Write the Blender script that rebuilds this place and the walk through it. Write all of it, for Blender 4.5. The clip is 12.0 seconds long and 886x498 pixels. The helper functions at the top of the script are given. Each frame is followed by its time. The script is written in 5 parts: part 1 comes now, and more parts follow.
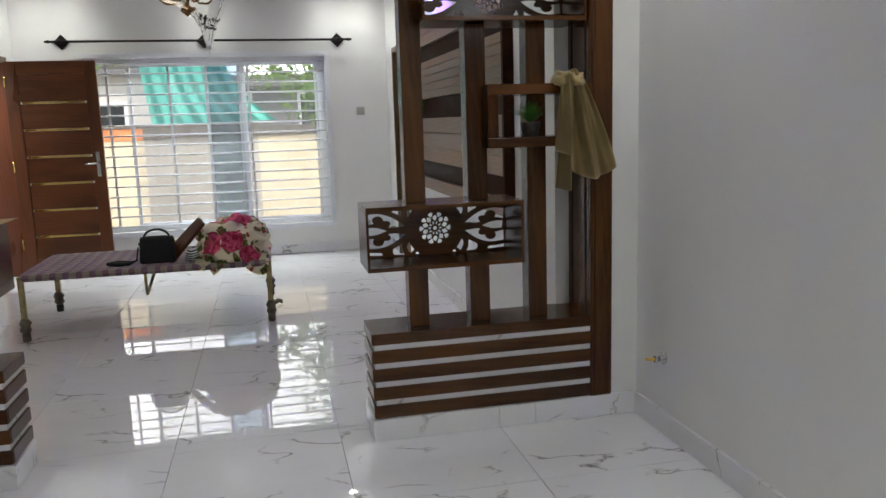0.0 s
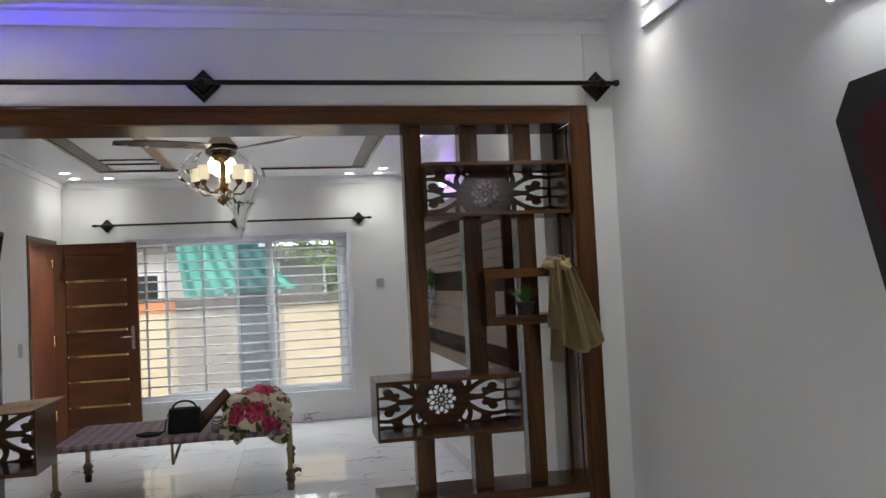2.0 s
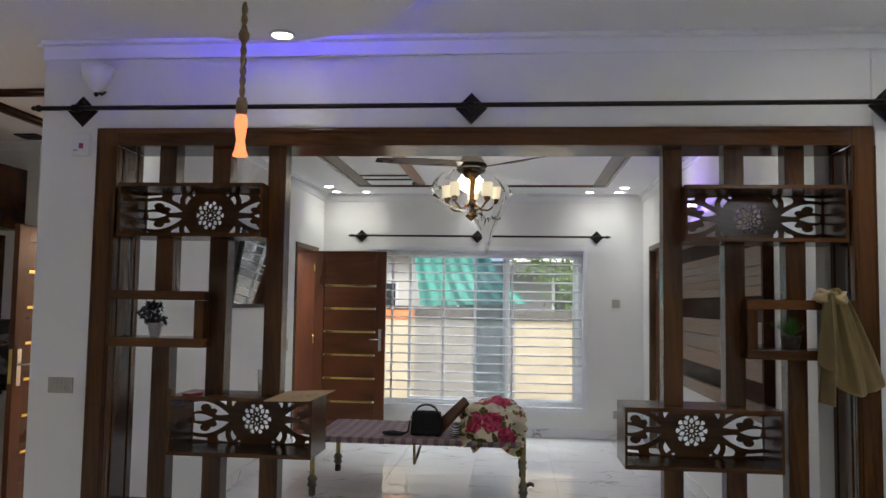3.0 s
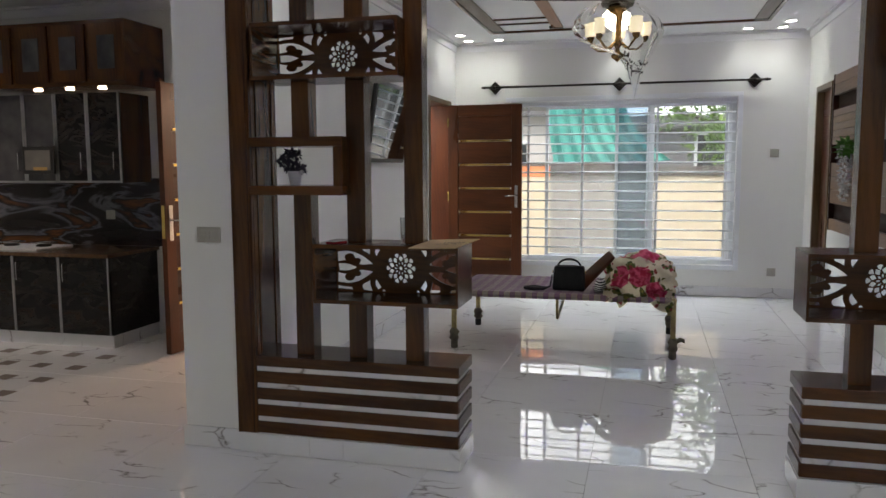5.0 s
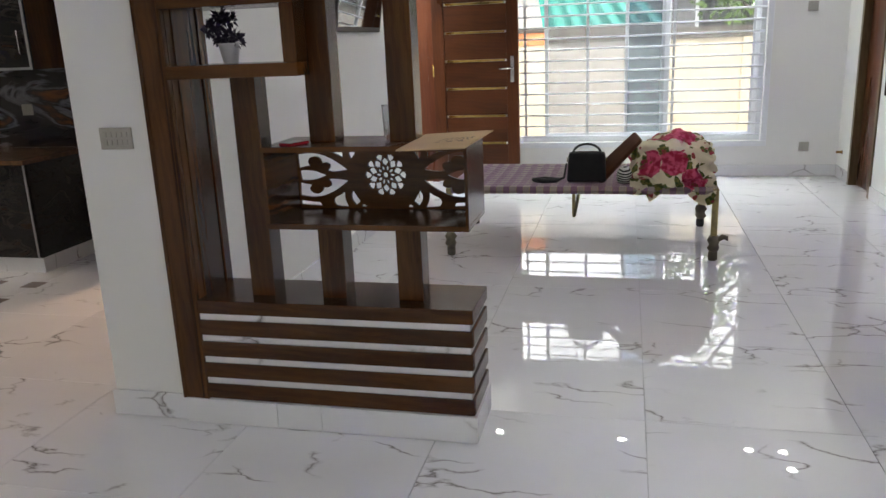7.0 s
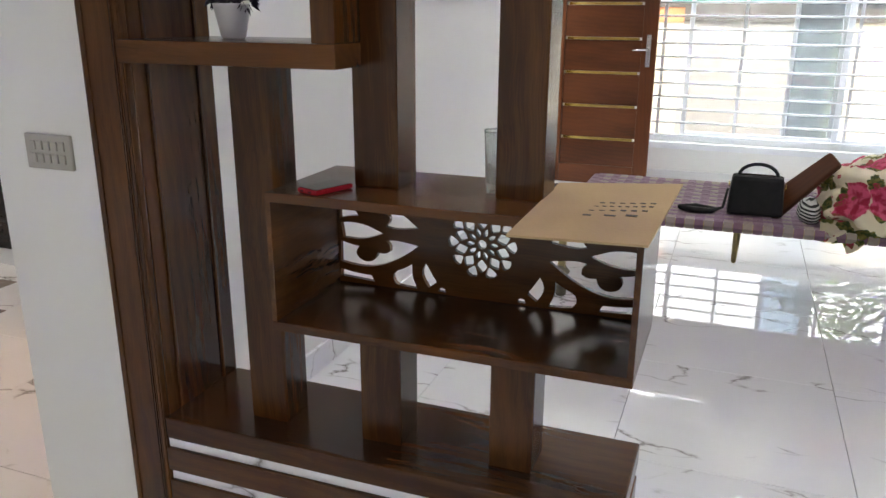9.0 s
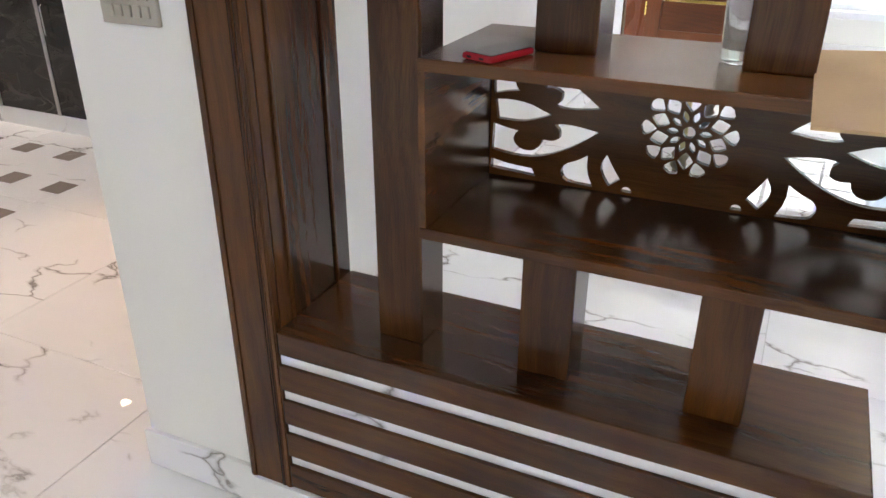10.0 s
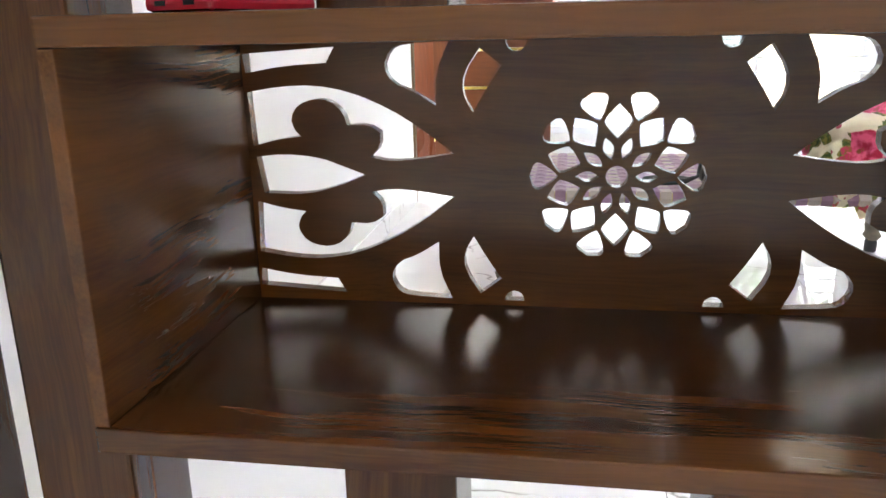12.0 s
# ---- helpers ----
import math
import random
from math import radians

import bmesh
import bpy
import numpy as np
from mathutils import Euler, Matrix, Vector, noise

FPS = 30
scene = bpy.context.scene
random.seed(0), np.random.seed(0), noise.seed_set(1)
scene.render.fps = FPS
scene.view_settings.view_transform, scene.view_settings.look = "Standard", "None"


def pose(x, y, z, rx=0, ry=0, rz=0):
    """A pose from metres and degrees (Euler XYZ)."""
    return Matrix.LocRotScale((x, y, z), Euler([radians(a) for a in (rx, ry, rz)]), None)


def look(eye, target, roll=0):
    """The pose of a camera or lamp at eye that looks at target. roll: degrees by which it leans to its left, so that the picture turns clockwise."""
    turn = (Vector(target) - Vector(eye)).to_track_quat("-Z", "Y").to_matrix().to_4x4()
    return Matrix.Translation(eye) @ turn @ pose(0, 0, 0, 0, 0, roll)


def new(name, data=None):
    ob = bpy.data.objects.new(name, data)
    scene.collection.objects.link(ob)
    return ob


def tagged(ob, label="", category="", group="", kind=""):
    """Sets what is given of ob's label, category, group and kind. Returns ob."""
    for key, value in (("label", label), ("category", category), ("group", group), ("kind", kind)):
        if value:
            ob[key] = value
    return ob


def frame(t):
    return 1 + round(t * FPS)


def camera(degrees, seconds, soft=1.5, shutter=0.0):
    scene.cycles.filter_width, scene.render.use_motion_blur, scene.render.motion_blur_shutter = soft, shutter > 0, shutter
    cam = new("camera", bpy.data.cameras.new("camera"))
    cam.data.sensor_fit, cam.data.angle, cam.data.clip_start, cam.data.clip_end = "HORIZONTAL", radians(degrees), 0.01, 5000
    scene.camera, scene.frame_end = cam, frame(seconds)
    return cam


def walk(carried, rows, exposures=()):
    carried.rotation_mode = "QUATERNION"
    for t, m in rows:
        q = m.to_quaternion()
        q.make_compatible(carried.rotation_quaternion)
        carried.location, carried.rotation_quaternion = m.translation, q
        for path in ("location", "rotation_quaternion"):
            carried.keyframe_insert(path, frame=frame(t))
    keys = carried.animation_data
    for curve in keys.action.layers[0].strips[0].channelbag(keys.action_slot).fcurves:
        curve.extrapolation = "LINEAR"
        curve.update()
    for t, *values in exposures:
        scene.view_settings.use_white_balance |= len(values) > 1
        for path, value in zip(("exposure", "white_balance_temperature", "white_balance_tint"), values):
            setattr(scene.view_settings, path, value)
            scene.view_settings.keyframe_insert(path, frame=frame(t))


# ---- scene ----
cam = camera(59.5, 12.0)
PATH = [
    (0, (2.153, -3.16, 1.377), (2.579, -1.234, 1.05), -1.8),
    (0.5, (2.232, -3.322, 1.359), (2.485, -1.366, 1.027), 0.1),
    (1, (2.231, -3.467, 1.391), (2.436, -1.498, 1.108), -3.4),
    (1.5, (2.205, -3.494, 1.425), (2.555, -1.526, 1.348), -2.6),
    (2, (2.175, -3.529, 1.471), (2.561, -1.568, 1.557), -2.8),
    (2.5, (2.093, -3.542, 1.486), (2.251, -1.555, 1.64), -0.2),
    (3, (2.036, -3.559, 1.48), (1.85, -1.573, 1.62), 0.9),
    (3.5, (2.001, -3.54, 1.456), (1.667, -1.569, 1.517), 1.1),
    (3.7, (1.989, -3.526, 1.445), (1.624, -1.559, 1.428), 0.9),
    (5.3, (1.863, -3.194, 1.365), (1.334, -1.289, 1.065), -1.2),
    (5.5, (1.823, -3.106, 1.358), (1.278, -1.219, 0.982), -1.7),
    (6, (1.688, -2.872, 1.351), (1.064, -1.02, 0.924), 0.5),
    (6.5, (1.605, -2.632, 1.354), (1.057, -0.753, 0.94), -1.6),
    (6.7, (1.609, -2.519, 1.341), (1.128, -0.636, 0.869), -3.0),
    (8.3, (1.376, -1.632, 1.351), (0.975, 0.237, 0.76), -0.9),
    (8.5, (1.371, -1.5, 1.33), (0.915, 0.348, 0.717), -1.8),
    (9, (1.226, -1.221, 1.353), (0.554, 0.568, 0.763), 0.3),
    (9.5, (1.066, -1.06, 1.301), (0.169, 0.557, 0.539), 1.1),
    (10, (0.904, -0.983, 1.27), (0.156, 0.642, 0.376), 0.1),
    (10.5, (0.885, -0.839, 1.212), (0.454, 0.853, 0.238), -1.4),
    (11, (0.792, -0.64, 1.18), (0.31, 1.102, 0.326), -4.5),
    (11.5, (0.709, -0.469, 1.039), (0.242, 1.355, 0.364), -2.3),
    (12, (0.725, -0.442, 1.017), (0.413, 1.458, 0.476), -1.2),
]
walk(cam, [(t, look(eye, target, roll)) for t, eye, target, roll in PATH],
     exposures=[(0, 0.7), (1, 0.50), (1.5, 0.44), (2, 0.44), (2.5, 0.55), (3.5, 0.34), (5.5, 0.62), (6.5, 0.95), (8.5, 1.2), (9.5, 1.88), (10.5, 2.05), (11, 1.98), (11.5, 2.33), (12, 2.5)])


# ---------- world, sun, exposure ----------
world = bpy.data.worlds.new("sky")
scene.world = world
world.use_nodes = True
wn = world.node_tree.nodes
sky = wn.new("ShaderNodeTexSky")
sky.sky_type = "NISHITA"
sky.sun_disc = False
sky.sun_elevation, sky.sun_rotation = radians(58), radians(150)
sky.air_density, sky.dust_density = 1.6, 5.0
wn["Background"].inputs["Strength"].default_value = 0.15
world.node_tree.links.new(sky.outputs[0], wn["Background"].inputs["Color"])
sun = new("sun", bpy.data.lights.new("sun", "SUN"))
sun.data.energy, sun.data.angle, sun.data.color = 1.4, radians(12), (1, 0.96, 0.9)
sun.matrix_world = look((3, 2, 9), (1.5, 7.5, 0))
scene.view_settings.exposure = 0.0


def lamp(name, kind, m, energy, color=(1, 1, 1), **kw):
    li = bpy.data.lights.new(name, kind)
    li.energy, li.color = energy, color
    for k, v in kw.items():
        if k == "size":
            li.size = v
        elif k == "size_y":
            li.shape, li.size_y = "RECTANGLE", v
        elif k == "radius":
            li.shadow_soft_size = v
        elif k == "spot":
            li.spot_size, li.spot_blend = radians(v), 0.9
    ob = new(name, li)
    ob.matrix_world = m
    return ob


# daylight of the large window and of the open front door
lamp("window_daylight", "AREA", look((1.62, 6.15, 2.95), (1.62, 3.0, 0.3)), 110, (0.92, 0.98, 0.98), size=2.5, size_y=0.7)
lamp("door_daylight", "AREA", look((-0.9, 4.6, 2.7), (1.5, 4.3, 0.2)), 28, (0.96, 1.0, 0.95), size=0.9, size_y=0.7)

# ---------- materials ----------
def nodes_of(m):
    m.use_nodes = True
    nt = m.node_tree
    return nt.nodes, nt.links, nt.nodes["Principled BSDF"]


def sock(b, **kw):
    for k, v in kw.items():
        key = {"rough": "Roughness", "metal": "Metallic", "coat": "Coat Weight", "coat_rough": "Coat Roughness", "trans": "Transmission Weight", "ior": "IOR",
               "sheen": "Sheen Weight", "spec": "Specular IOR Level", "alpha": "Alpha", "sss": "Subsurface Weight"}[k]
        b.inputs[key].default_value = v


def ramp(N, stops):
    r = N.new("ShaderNodeValToRGB")
    el = r.color_ramp.elements
    while len(el) < len(stops):
        el.new(0.5)
    for e, (p, c) in zip(el, stops):
        e.position, e.color = p, (*c, 1)
    return r


def coords(N, L, scale=(1, 1, 1), rand=0.0):
    tc, mp = N.new("ShaderNodeTexCoord"), N.new("ShaderNodeMapping")
    mp.inputs["Scale"].default_value = scale
    src = tc.outputs["Object"]
    if rand:
        oi, ad = N.new("ShaderNodeObjectInfo"), N.new("ShaderNodeVectorMath")
        mu = N.new("ShaderNodeMath")
        mu.operation, mu.inputs[1].default_value = "MULTIPLY", rand
        L.new(oi.outputs["Random"], mu.inputs[0])
        L.new(src, ad.inputs[0])
        L.new(mu.outputs[0], ad.inputs[1])
        src = ad.outputs[0]
    L.new(src, mp.inputs["Vector"])
    return mp.outputs[0]


def noise_of(N, L, vec, scale, detail=4, distort=0.0):
    n = N.new("ShaderNodeTexNoise")
    n.inputs["Scale"].default_value, n.inputs["Detail"].default_value, n.inputs["Distortion"].default_value = scale, detail, distort
    L.new(vec, n.inputs["Vector"])
    return n.outputs["Fac"]


def bump_of(N, L, b, height, strength, dist=0.002):
    bp = N.new("ShaderNodeBump")
    bp.inputs["Strength"].default_value, bp.inputs["Distance"].default_value = strength, dist
    L.new(height, bp.inputs["Height"])
    L.new(bp.outputs[0], b.inputs["Normal"])


def plain(name, c1, c2=None, scale=6.0, rough=0.5, bump=0.1, fine=120.0, rand=0.0, **kw):
    """Two-scale surface: broad tone between two colours, fine grain in the relief."""
    m = bpy.data.materials.new(name)
    N, L, b = nodes_of(m)
    v = coords(N, L, rand=rand)
    r = ramp(N, [(0.3, c1), (0.7, c2 or tuple(x * 0.85 for x in c1))])
    L.new(noise_of(N, L, v, scale), r.inputs[0])
    L.new(r.outputs[0], b.inputs["Base Color"])
    sock(b, rough=rough, **kw)
    if bump:
        bump_of(N, L, b, noise_of(N, L, v, fine, 3), bump)
    return m


def wood(name, dark, light, axis, rough=0.21, rand=7.0, coat=0.0, spec=0.36):
    """Stained, lacquered timber: broad figure, growth rings and open pores along one axis."""
    m = bpy.data.materials.new(name)
    N, L, b = nodes_of(m)

    wave, bent = N.new("ShaderNodeTexNoise"), N.new("ShaderNodeVectorMath")
    wave.inputs["Scale"].default_value, wave.inputs["Detail"].default_value = 4.5, 2
    bent.operation, bent.inputs[1].default_value = "MULTIPLY_ADD", (0.035, 0.035, 0.035)
    even = coords(N, L, (1, 1, 1), rand)
    L.new(even, wave.inputs["Vector"])
    L.new(wave.outputs["Color"], bent.inputs[0])
    L.new(even, bent.inputs[2])

    def along(across, length):
        mp = N.new("ShaderNodeMapping")
        s = [across] * 3
        s["xyz".index(axis)] = length
        mp.inputs["Scale"].default_value = s
        L.new(bent.outputs[0], mp.inputs["Vector"])
        return mp.outputs[0]

    figure = noise_of(N, L, along(5.0, 0.9), 1.0, 2, 0.6)
    rings = N.new("ShaderNodeTexWave")
    rings.wave_type, rings.bands_direction = "BANDS", "DIAGONAL"
    rings.inputs["Scale"].default_value, rings.inputs["Distortion"].default_value = 1.0, 6.0
    rings.inputs["Detail"].default_value, rings.inputs["Detail Scale"].default_value = 3.0, 0.8
    L.new(along(20.0, 1.5), rings.inputs["Vector"])
    pores = noise_of(N, L, along(420.0, 9.0), 1.0, 3, 0.3)

    def times(x, k, plus=None):
        q = N.new("ShaderNodeMath")
        q.operation, q.inputs[1].default_value, q.inputs[2].default_value = "MULTIPLY_ADD", k, 0.0
        L.new(x, q.inputs[0])
        if plus is not None:
            L.new(plus, q.inputs[2])
        return q.outputs[0]

    tone = times(figure, 0.72, times(rings.outputs["Fac"], 0.05, times(pores, 0.23)))
    r = ramp(N, [(0.27, tuple(x * 0.8 for x in dark)), (0.41, dark), (0.56, tuple((a * 0.55 + c * 0.45) for a, c in zip(dark, light))), (0.84, light)])
    L.new(tone, r.inputs[0])
    L.new(r.outputs[0], b.inputs["Base Color"])
    sock(b, rough=rough, coat=coat, coat_rough=0.12, spec=spec)
    rr = ramp(N, [(0.3, (rough * 0.75,) * 3), (0.7, (rough * 1.3,) * 3)])
    L.new(figure, rr.inputs[0])
    L.new(rr.outputs[0], b.inputs["Roughness"])
    bump_of(N, L, b, pores, 0.05, 0.001)
    return m


def marble(name, base=(0.80, 0.80, 0.81), vein=(0.21, 0.19, 0.18), rough=0.012, rand=11.0):
    m = bpy.data.materials.new(name)
    N, L, b = nodes_of(m)
    v = coords(N, L, (1, 1, 1), rand)
    slant = N.new("ShaderNodeMapping")
    slant.inputs["Rotation"].default_value, slant.inputs["Scale"].default_value = (0, 0, radians(-32)), (0.72, 1.5, 1.0)
    L.new(v, slant.inputs["Vector"])
    v = slant.outputs[0]
    wob = N.new("ShaderNodeTexNoise")
    wob.inputs["Scale"].default_value, wob.inputs["Detail"].default_value = 5.0, 6
    L.new(v, wob.inputs["Vector"])
    ad = N.new("ShaderNodeVectorMath")
    ad.operation = "MULTIPLY_ADD"
    ad.inputs[1].default_value = (0.28, 0.28, 0.28)
    L.new(wob.outputs["Color"], ad.inputs[0])
    L.new(v, ad.inputs[2])
    vo = N.new("ShaderNodeTexVoronoi")
    vo.feature = "DISTANCE_TO_EDGE"
    vo.inputs["Scale"].default_value = 3.0
    L.new(ad.outputs[0], vo.inputs["Vector"])
    thin = ramp(N, [(0.0, (1, 1, 1)), (0.012, (0.35, 0.35, 0.35)), (0.034, (0, 0, 0))])
    L.new(vo.outputs["Distance"], thin.inputs[0])
    mask = ramp(N, [(0.50, (0, 0, 0)), (0.60, (1, 1, 1))])
    L.new(noise_of(N, L, v, 3.4, 3), mask.inputs[0])
    mul = N.new("ShaderNodeMath")
    mul.operation = "MULTIPLY"
    L.new(thin.outputs[0], mul.inputs[0])
    L.new(mask.outputs[0], mul.inputs[1])
    soft = ramp(N, [(0.35, base), (0.75, tuple(c * 0.93 for c in base))])
    L.new(noise_of(N, L, v, 1.6, 5, 0.6), soft.inputs[0])
    mx = N.new("ShaderNodeMix")
    mx.data_type = "RGBA"
    L.new(mul.outputs[0], mx.inputs["Factor"])
    L.new(soft.outputs[0], mx.inputs["A"])
    mx.inputs["B"].default_value = (*vein, 1)
    L.new(mx.outputs["Result"], b.inputs["Base Color"])
    sock(b, rough=rough, spec=1.0)
    return m


def dark_stone(name, dark, light, warm, rough=0.12, scale=3.0, stretch=(1, 1, 2.2)):
    """Dark polished sheet with pale and rusty drifting veins."""
    m = bpy.data.materials.new(name)
    N, L, b = nodes_of(m)
    v = coords(N, L, stretch)
    r = ramp(N, [(0.38, dark), (0.50, tuple(x * 1.6 for x in dark)), (0.555, light), (0.59, dark), (0.66, warm), (0.74, dark)])
    L.new(noise_of(N, L, v, scale, 6, 1.6), r.inputs[0])
    L.new(r.outputs[0], b.inputs["Base Color"])
    sock(b, rough=rough, spec=0.32)
    return m


def glow(name, color, strength):
    m = bpy.data.materials.new(name)
    N, L, b = nodes_of(m)
    b.inputs["Base Color"].default_value = (*color, 1)
    b.inputs["Emission Color"].default_value = (*color, 1)
    b.inputs["Emission Strength"].default_value = strength
    return m


def glass(name, color=(1, 1, 1), rough=0.0, ior=1.45):
    m = bpy.data.materials.new(name)
    N, L, b = nodes_of(m)
    b.inputs["Base Color"].default_value = (*color, 1)
    sock(b, rough=rough, trans=1.0, ior=ior)
    return m


DK, LT = (0.040, 0.0132, 0.0032), (0.145, 0.0535, 0.0115)
wood_z = wood("walnut_upright", DK, LT, "z")
wood_x = wood("walnut_level", DK, LT, "x")
wood_y = wood("walnut_deep", DK, LT, "y")
door_z = wood("door_timber_upright", (0.06, 0.0155, 0.0036), (0.155, 0.043, 0.009), "z", 0.35)
door_x = wood("door_timber_level", (0.055, 0.0145, 0.0035), (0.14, 0.039, 0.0085), "x", 0.35)
jamb_z = wood("red_jamb_timber", (0.10, 0.022, 0.005), (0.20, 0.050, 0.011), "z", 0.35)
grey_wood = wood("grey_brown_cladding", (0.15, 0.087, 0.050), (0.30, 0.185, 0.115), "y", 0.38, spec=0.2)
paint = plain("white_wall_paint", (0.80, 0.80, 0.775), (0.76, 0.76, 0.735), 1.3, 0.55, 0.06, 260)
ceiling_paint = plain("white_ceiling_paint", (0.83, 0.83, 0.83), (0.80, 0.80, 0.80), 1.0, 0.6, 0.05, 200)
tile_marble = marble("veined_white_tile")
skirt_marble = marble("veined_white_skirting", rand=5.0, rough=0.12)
grout = plain("pale_grout", (0.55, 0.55, 0.55), (0.48, 0.48, 0.48), 30, 0.9, 0.2)
accent = marble("brown_stone_inset", (0.27, 0.225, 0.205), (0.45, 0.41, 0.38), 0.12, 9.0)
white_pvc = plain("white_window_profile", (0.80, 0.82, 0.85), (0.76, 0.78, 0.81), 5, 0.3, 0.03)
bar_paint = plain("white_bar_enamel", (0.78, 0.80, 0.84), (0.72, 0.74, 0.78), 9, 0.35, 0.05)
dark_iron = plain("dark_bronze_iron", (0.020, 0.017, 0.015), (0.035, 0.028, 0.022), 12, 0.35, 0.1, metal=0.8)
gold = plain("brushed_gold_trim", (0.80, 0.62, 0.20), (0.62, 0.45, 0.13), 15, 0.10, 0.05, metal=1.0)
chrome = plain("worn_chrome", (0.62, 0.62, 0.62), (0.5, 0.5, 0.5), 20, 0.25, 0.05, metal=1.0)
plastic = plain("pale_switch_plastic", (0.42, 0.40, 0.35), (0.38, 0.36, 0.32), 10, 0.4, 0.03)
white_plastic = plain("white_plastic", (0.78, 0.78, 0.80), (0.72, 0.72, 0.75), 10, 0.4, 0.03)
black_leather = plain("black_leather", (0.012, 0.012, 0.014), (0.018, 0.018, 0.019), 30, 0.5, 0.5, 240, spec=0.25)
lamp_white = glow("lit_downlight", (1.0, 0.98, 0.94), 22)


# ---------- mesh helpers ----------
def box(bm, x0, x1, y0, y1, z0, z1, bevel=0.0):
    vs = bmesh.ops.create_cube(bm, size=1, matrix=Matrix.Translation(((x0 + x1) / 2, (y0 + y1) / 2, (z0 + z1) / 2)) @ Matrix.Diagonal((abs(x1 - x0), abs(y1 - y0), abs(z1 - z0), 1)))["verts"]
    if bevel:
        es = list({e for v in vs for e in v.link_edges})
        bmesh.ops.bevel(bm, geom=es, offset=bevel, segments=2, profile=0.6, affect="EDGES")
    return bm


def boxed(*a, bevel=0.0):
    return box(bmesh.new(), *a, bevel=bevel)


def lathe(profile, steps=24, m=Matrix()):
    """A turned shape from (radius, height) pairs."""
    bm = bmesh.new()
    rings = [[bm.verts.new(m @ Vector((r * math.cos(2 * math.pi * i / steps), r * math.sin(2 * math.pi * i / steps), z))) for i in range(steps)] for r, z in profile]
    for a, b in zip(rings, rings[1:]):
        for i in range(steps):
            f = bm.faces.new((a[i], a[(i + 1) % steps], b[(i + 1) % steps], b[i]))
            f.smooth = True
    for ring in (rings[0], rings[-1]):
        bm.faces.new(ring)
    bmesh.ops.recalc_face_normals(bm, faces=bm.faces)
    return bm


def tube(points, radius, steps=8, closed=False):
    """A round bar along a line of points; radius may be one number or one a point."""
    bm = bmesh.new()
    pts = [Vector(p) for p in points]
    rs = radius if isinstance(radius, (list, tuple)) else [radius] * len(pts)
    rings = []
    up = None
    for i, p in enumerate(pts):
        a, b = pts[max(i - 1, 0)], pts[min(i + 1, len(pts) - 1)]
        if closed:
            a, b = pts[i - 1], pts[(i + 1) % len(pts)]
        d = (b - a).normalized()
        if up is None:
            up = d.orthogonal().normalized()
        up = (up - d * up.dot(d)).normalized()
        side = d.cross(up)
        rings.append([bm.verts.new(p + (up * math.cos(2 * math.pi * k / steps) + side * math.sin(2 * math.pi * k / steps)) * rs[i]) for k in range(steps)])
    pairs = list(zip(rings, rings[1:])) + ([(rings[-1], rings[0])] if closed else [])
    for a, b in pairs:
        for k in range(steps):
            bm.faces.new((a[k], a[(k + 1) % steps], b[(k + 1) % steps], b[k])).smooth = True
    if not closed:
        bm.faces.new(rings[0])
        bm.faces.new(rings[-1])
    bmesh.ops.recalc_face_normals(bm, faces=bm.faces)
    return bm


def mesh_of(name, bm, material):
    me = bpy.data.meshes.new(name)
    bm.to_mesh(me)
    bm.free()
    me.materials.append(material)
    return me


def part(name, bm, material, parent, label=""):
    ob = new(name, mesh_of(name, bm, material))
    ob.parent = parent
    if label:
        ob["label"] = label
    return ob


def thing(name, label, category, group="", at=(0, 0, 0)):
    ob = new(name)
    ob.location = at
    ob.empty_display_size = 0.1
    return tagged(ob, label, category, group)


def single(name, bm, material, label, category, group="", kind=""):
    return tagged(new(name, mesh_of(name, bm, material)), label, category, group, kind)


def structure(name, bm, material, label=""):
    return tagged(new(name, mesh_of(name, bm, material)), label, "", "", "structure")


def moved(ob, at):
    """Sets the base of a thing without moving the meshes built in world places under it."""
    ob.location = at
    for c in ob.children:
        c.matrix_parent_inverse = Matrix.Translation(at).inverted()
    return ob


# ---------- large structure ----------
H = 2.74          # ceiling
YF = 5.325        # window wall
XL, XR = -0.20, 3.47   # side walls of the front room
XP = -0.296       # kitchen side of the pier
XN = 3.765        # right wall of the lounge
YB = -5.2         # wall behind the walker
XK = -4.9         # far kitchen wall
YK = 2.32         # kitchen back wall
WX0, WX1, WZ0, WZ1 = 0.42, 2.80, 0.33, 2.09

bm = bmesh.new()
box(bm, XL - 0.114, WX0, YF, YF + 0.23, 0, H)
box(bm, WX1, XR + 0.12, YF, YF + 0.23, 0, H)
box(bm, WX0, WX1, YF, YF + 0.23, 0, WZ0)
box(bm, WX0, WX1, YF, YF + 0.23, WZ1, H)
structure("wall_window", bm, paint, "white painted wall round a wide barred window")
DL0, DL1, DH = 4.17, 5.07, 2.09
bm = bmesh.new()
XO = -0.425      # porch side of the front wall
box(bm, XP, XL, 0.26, 3.86, 0, H)
box(bm, XO, XL, 3.86, DL0, 0, H)
box(bm, XO, XL, DL1, YF, 0, H)
box(bm, XO, XL, DL0, DL1, DH, H)
structure("wall_left", bm, paint, "white painted wall with the front doorway")
DR0, DR1, DRH = 4.25, 4.90, 2.12
bm = bmesh.new()
box(bm, XR, XR + 0.12, 0.30, DR0, 0, H)
box(bm, XR, XR + 0.12, DR1, YF, 0, H)
box(bm, XR, XR + 0.12, DR0, DR1, DRH, H)
structure("wall_right", bm, paint, "white painted wall with a narrow doorway")
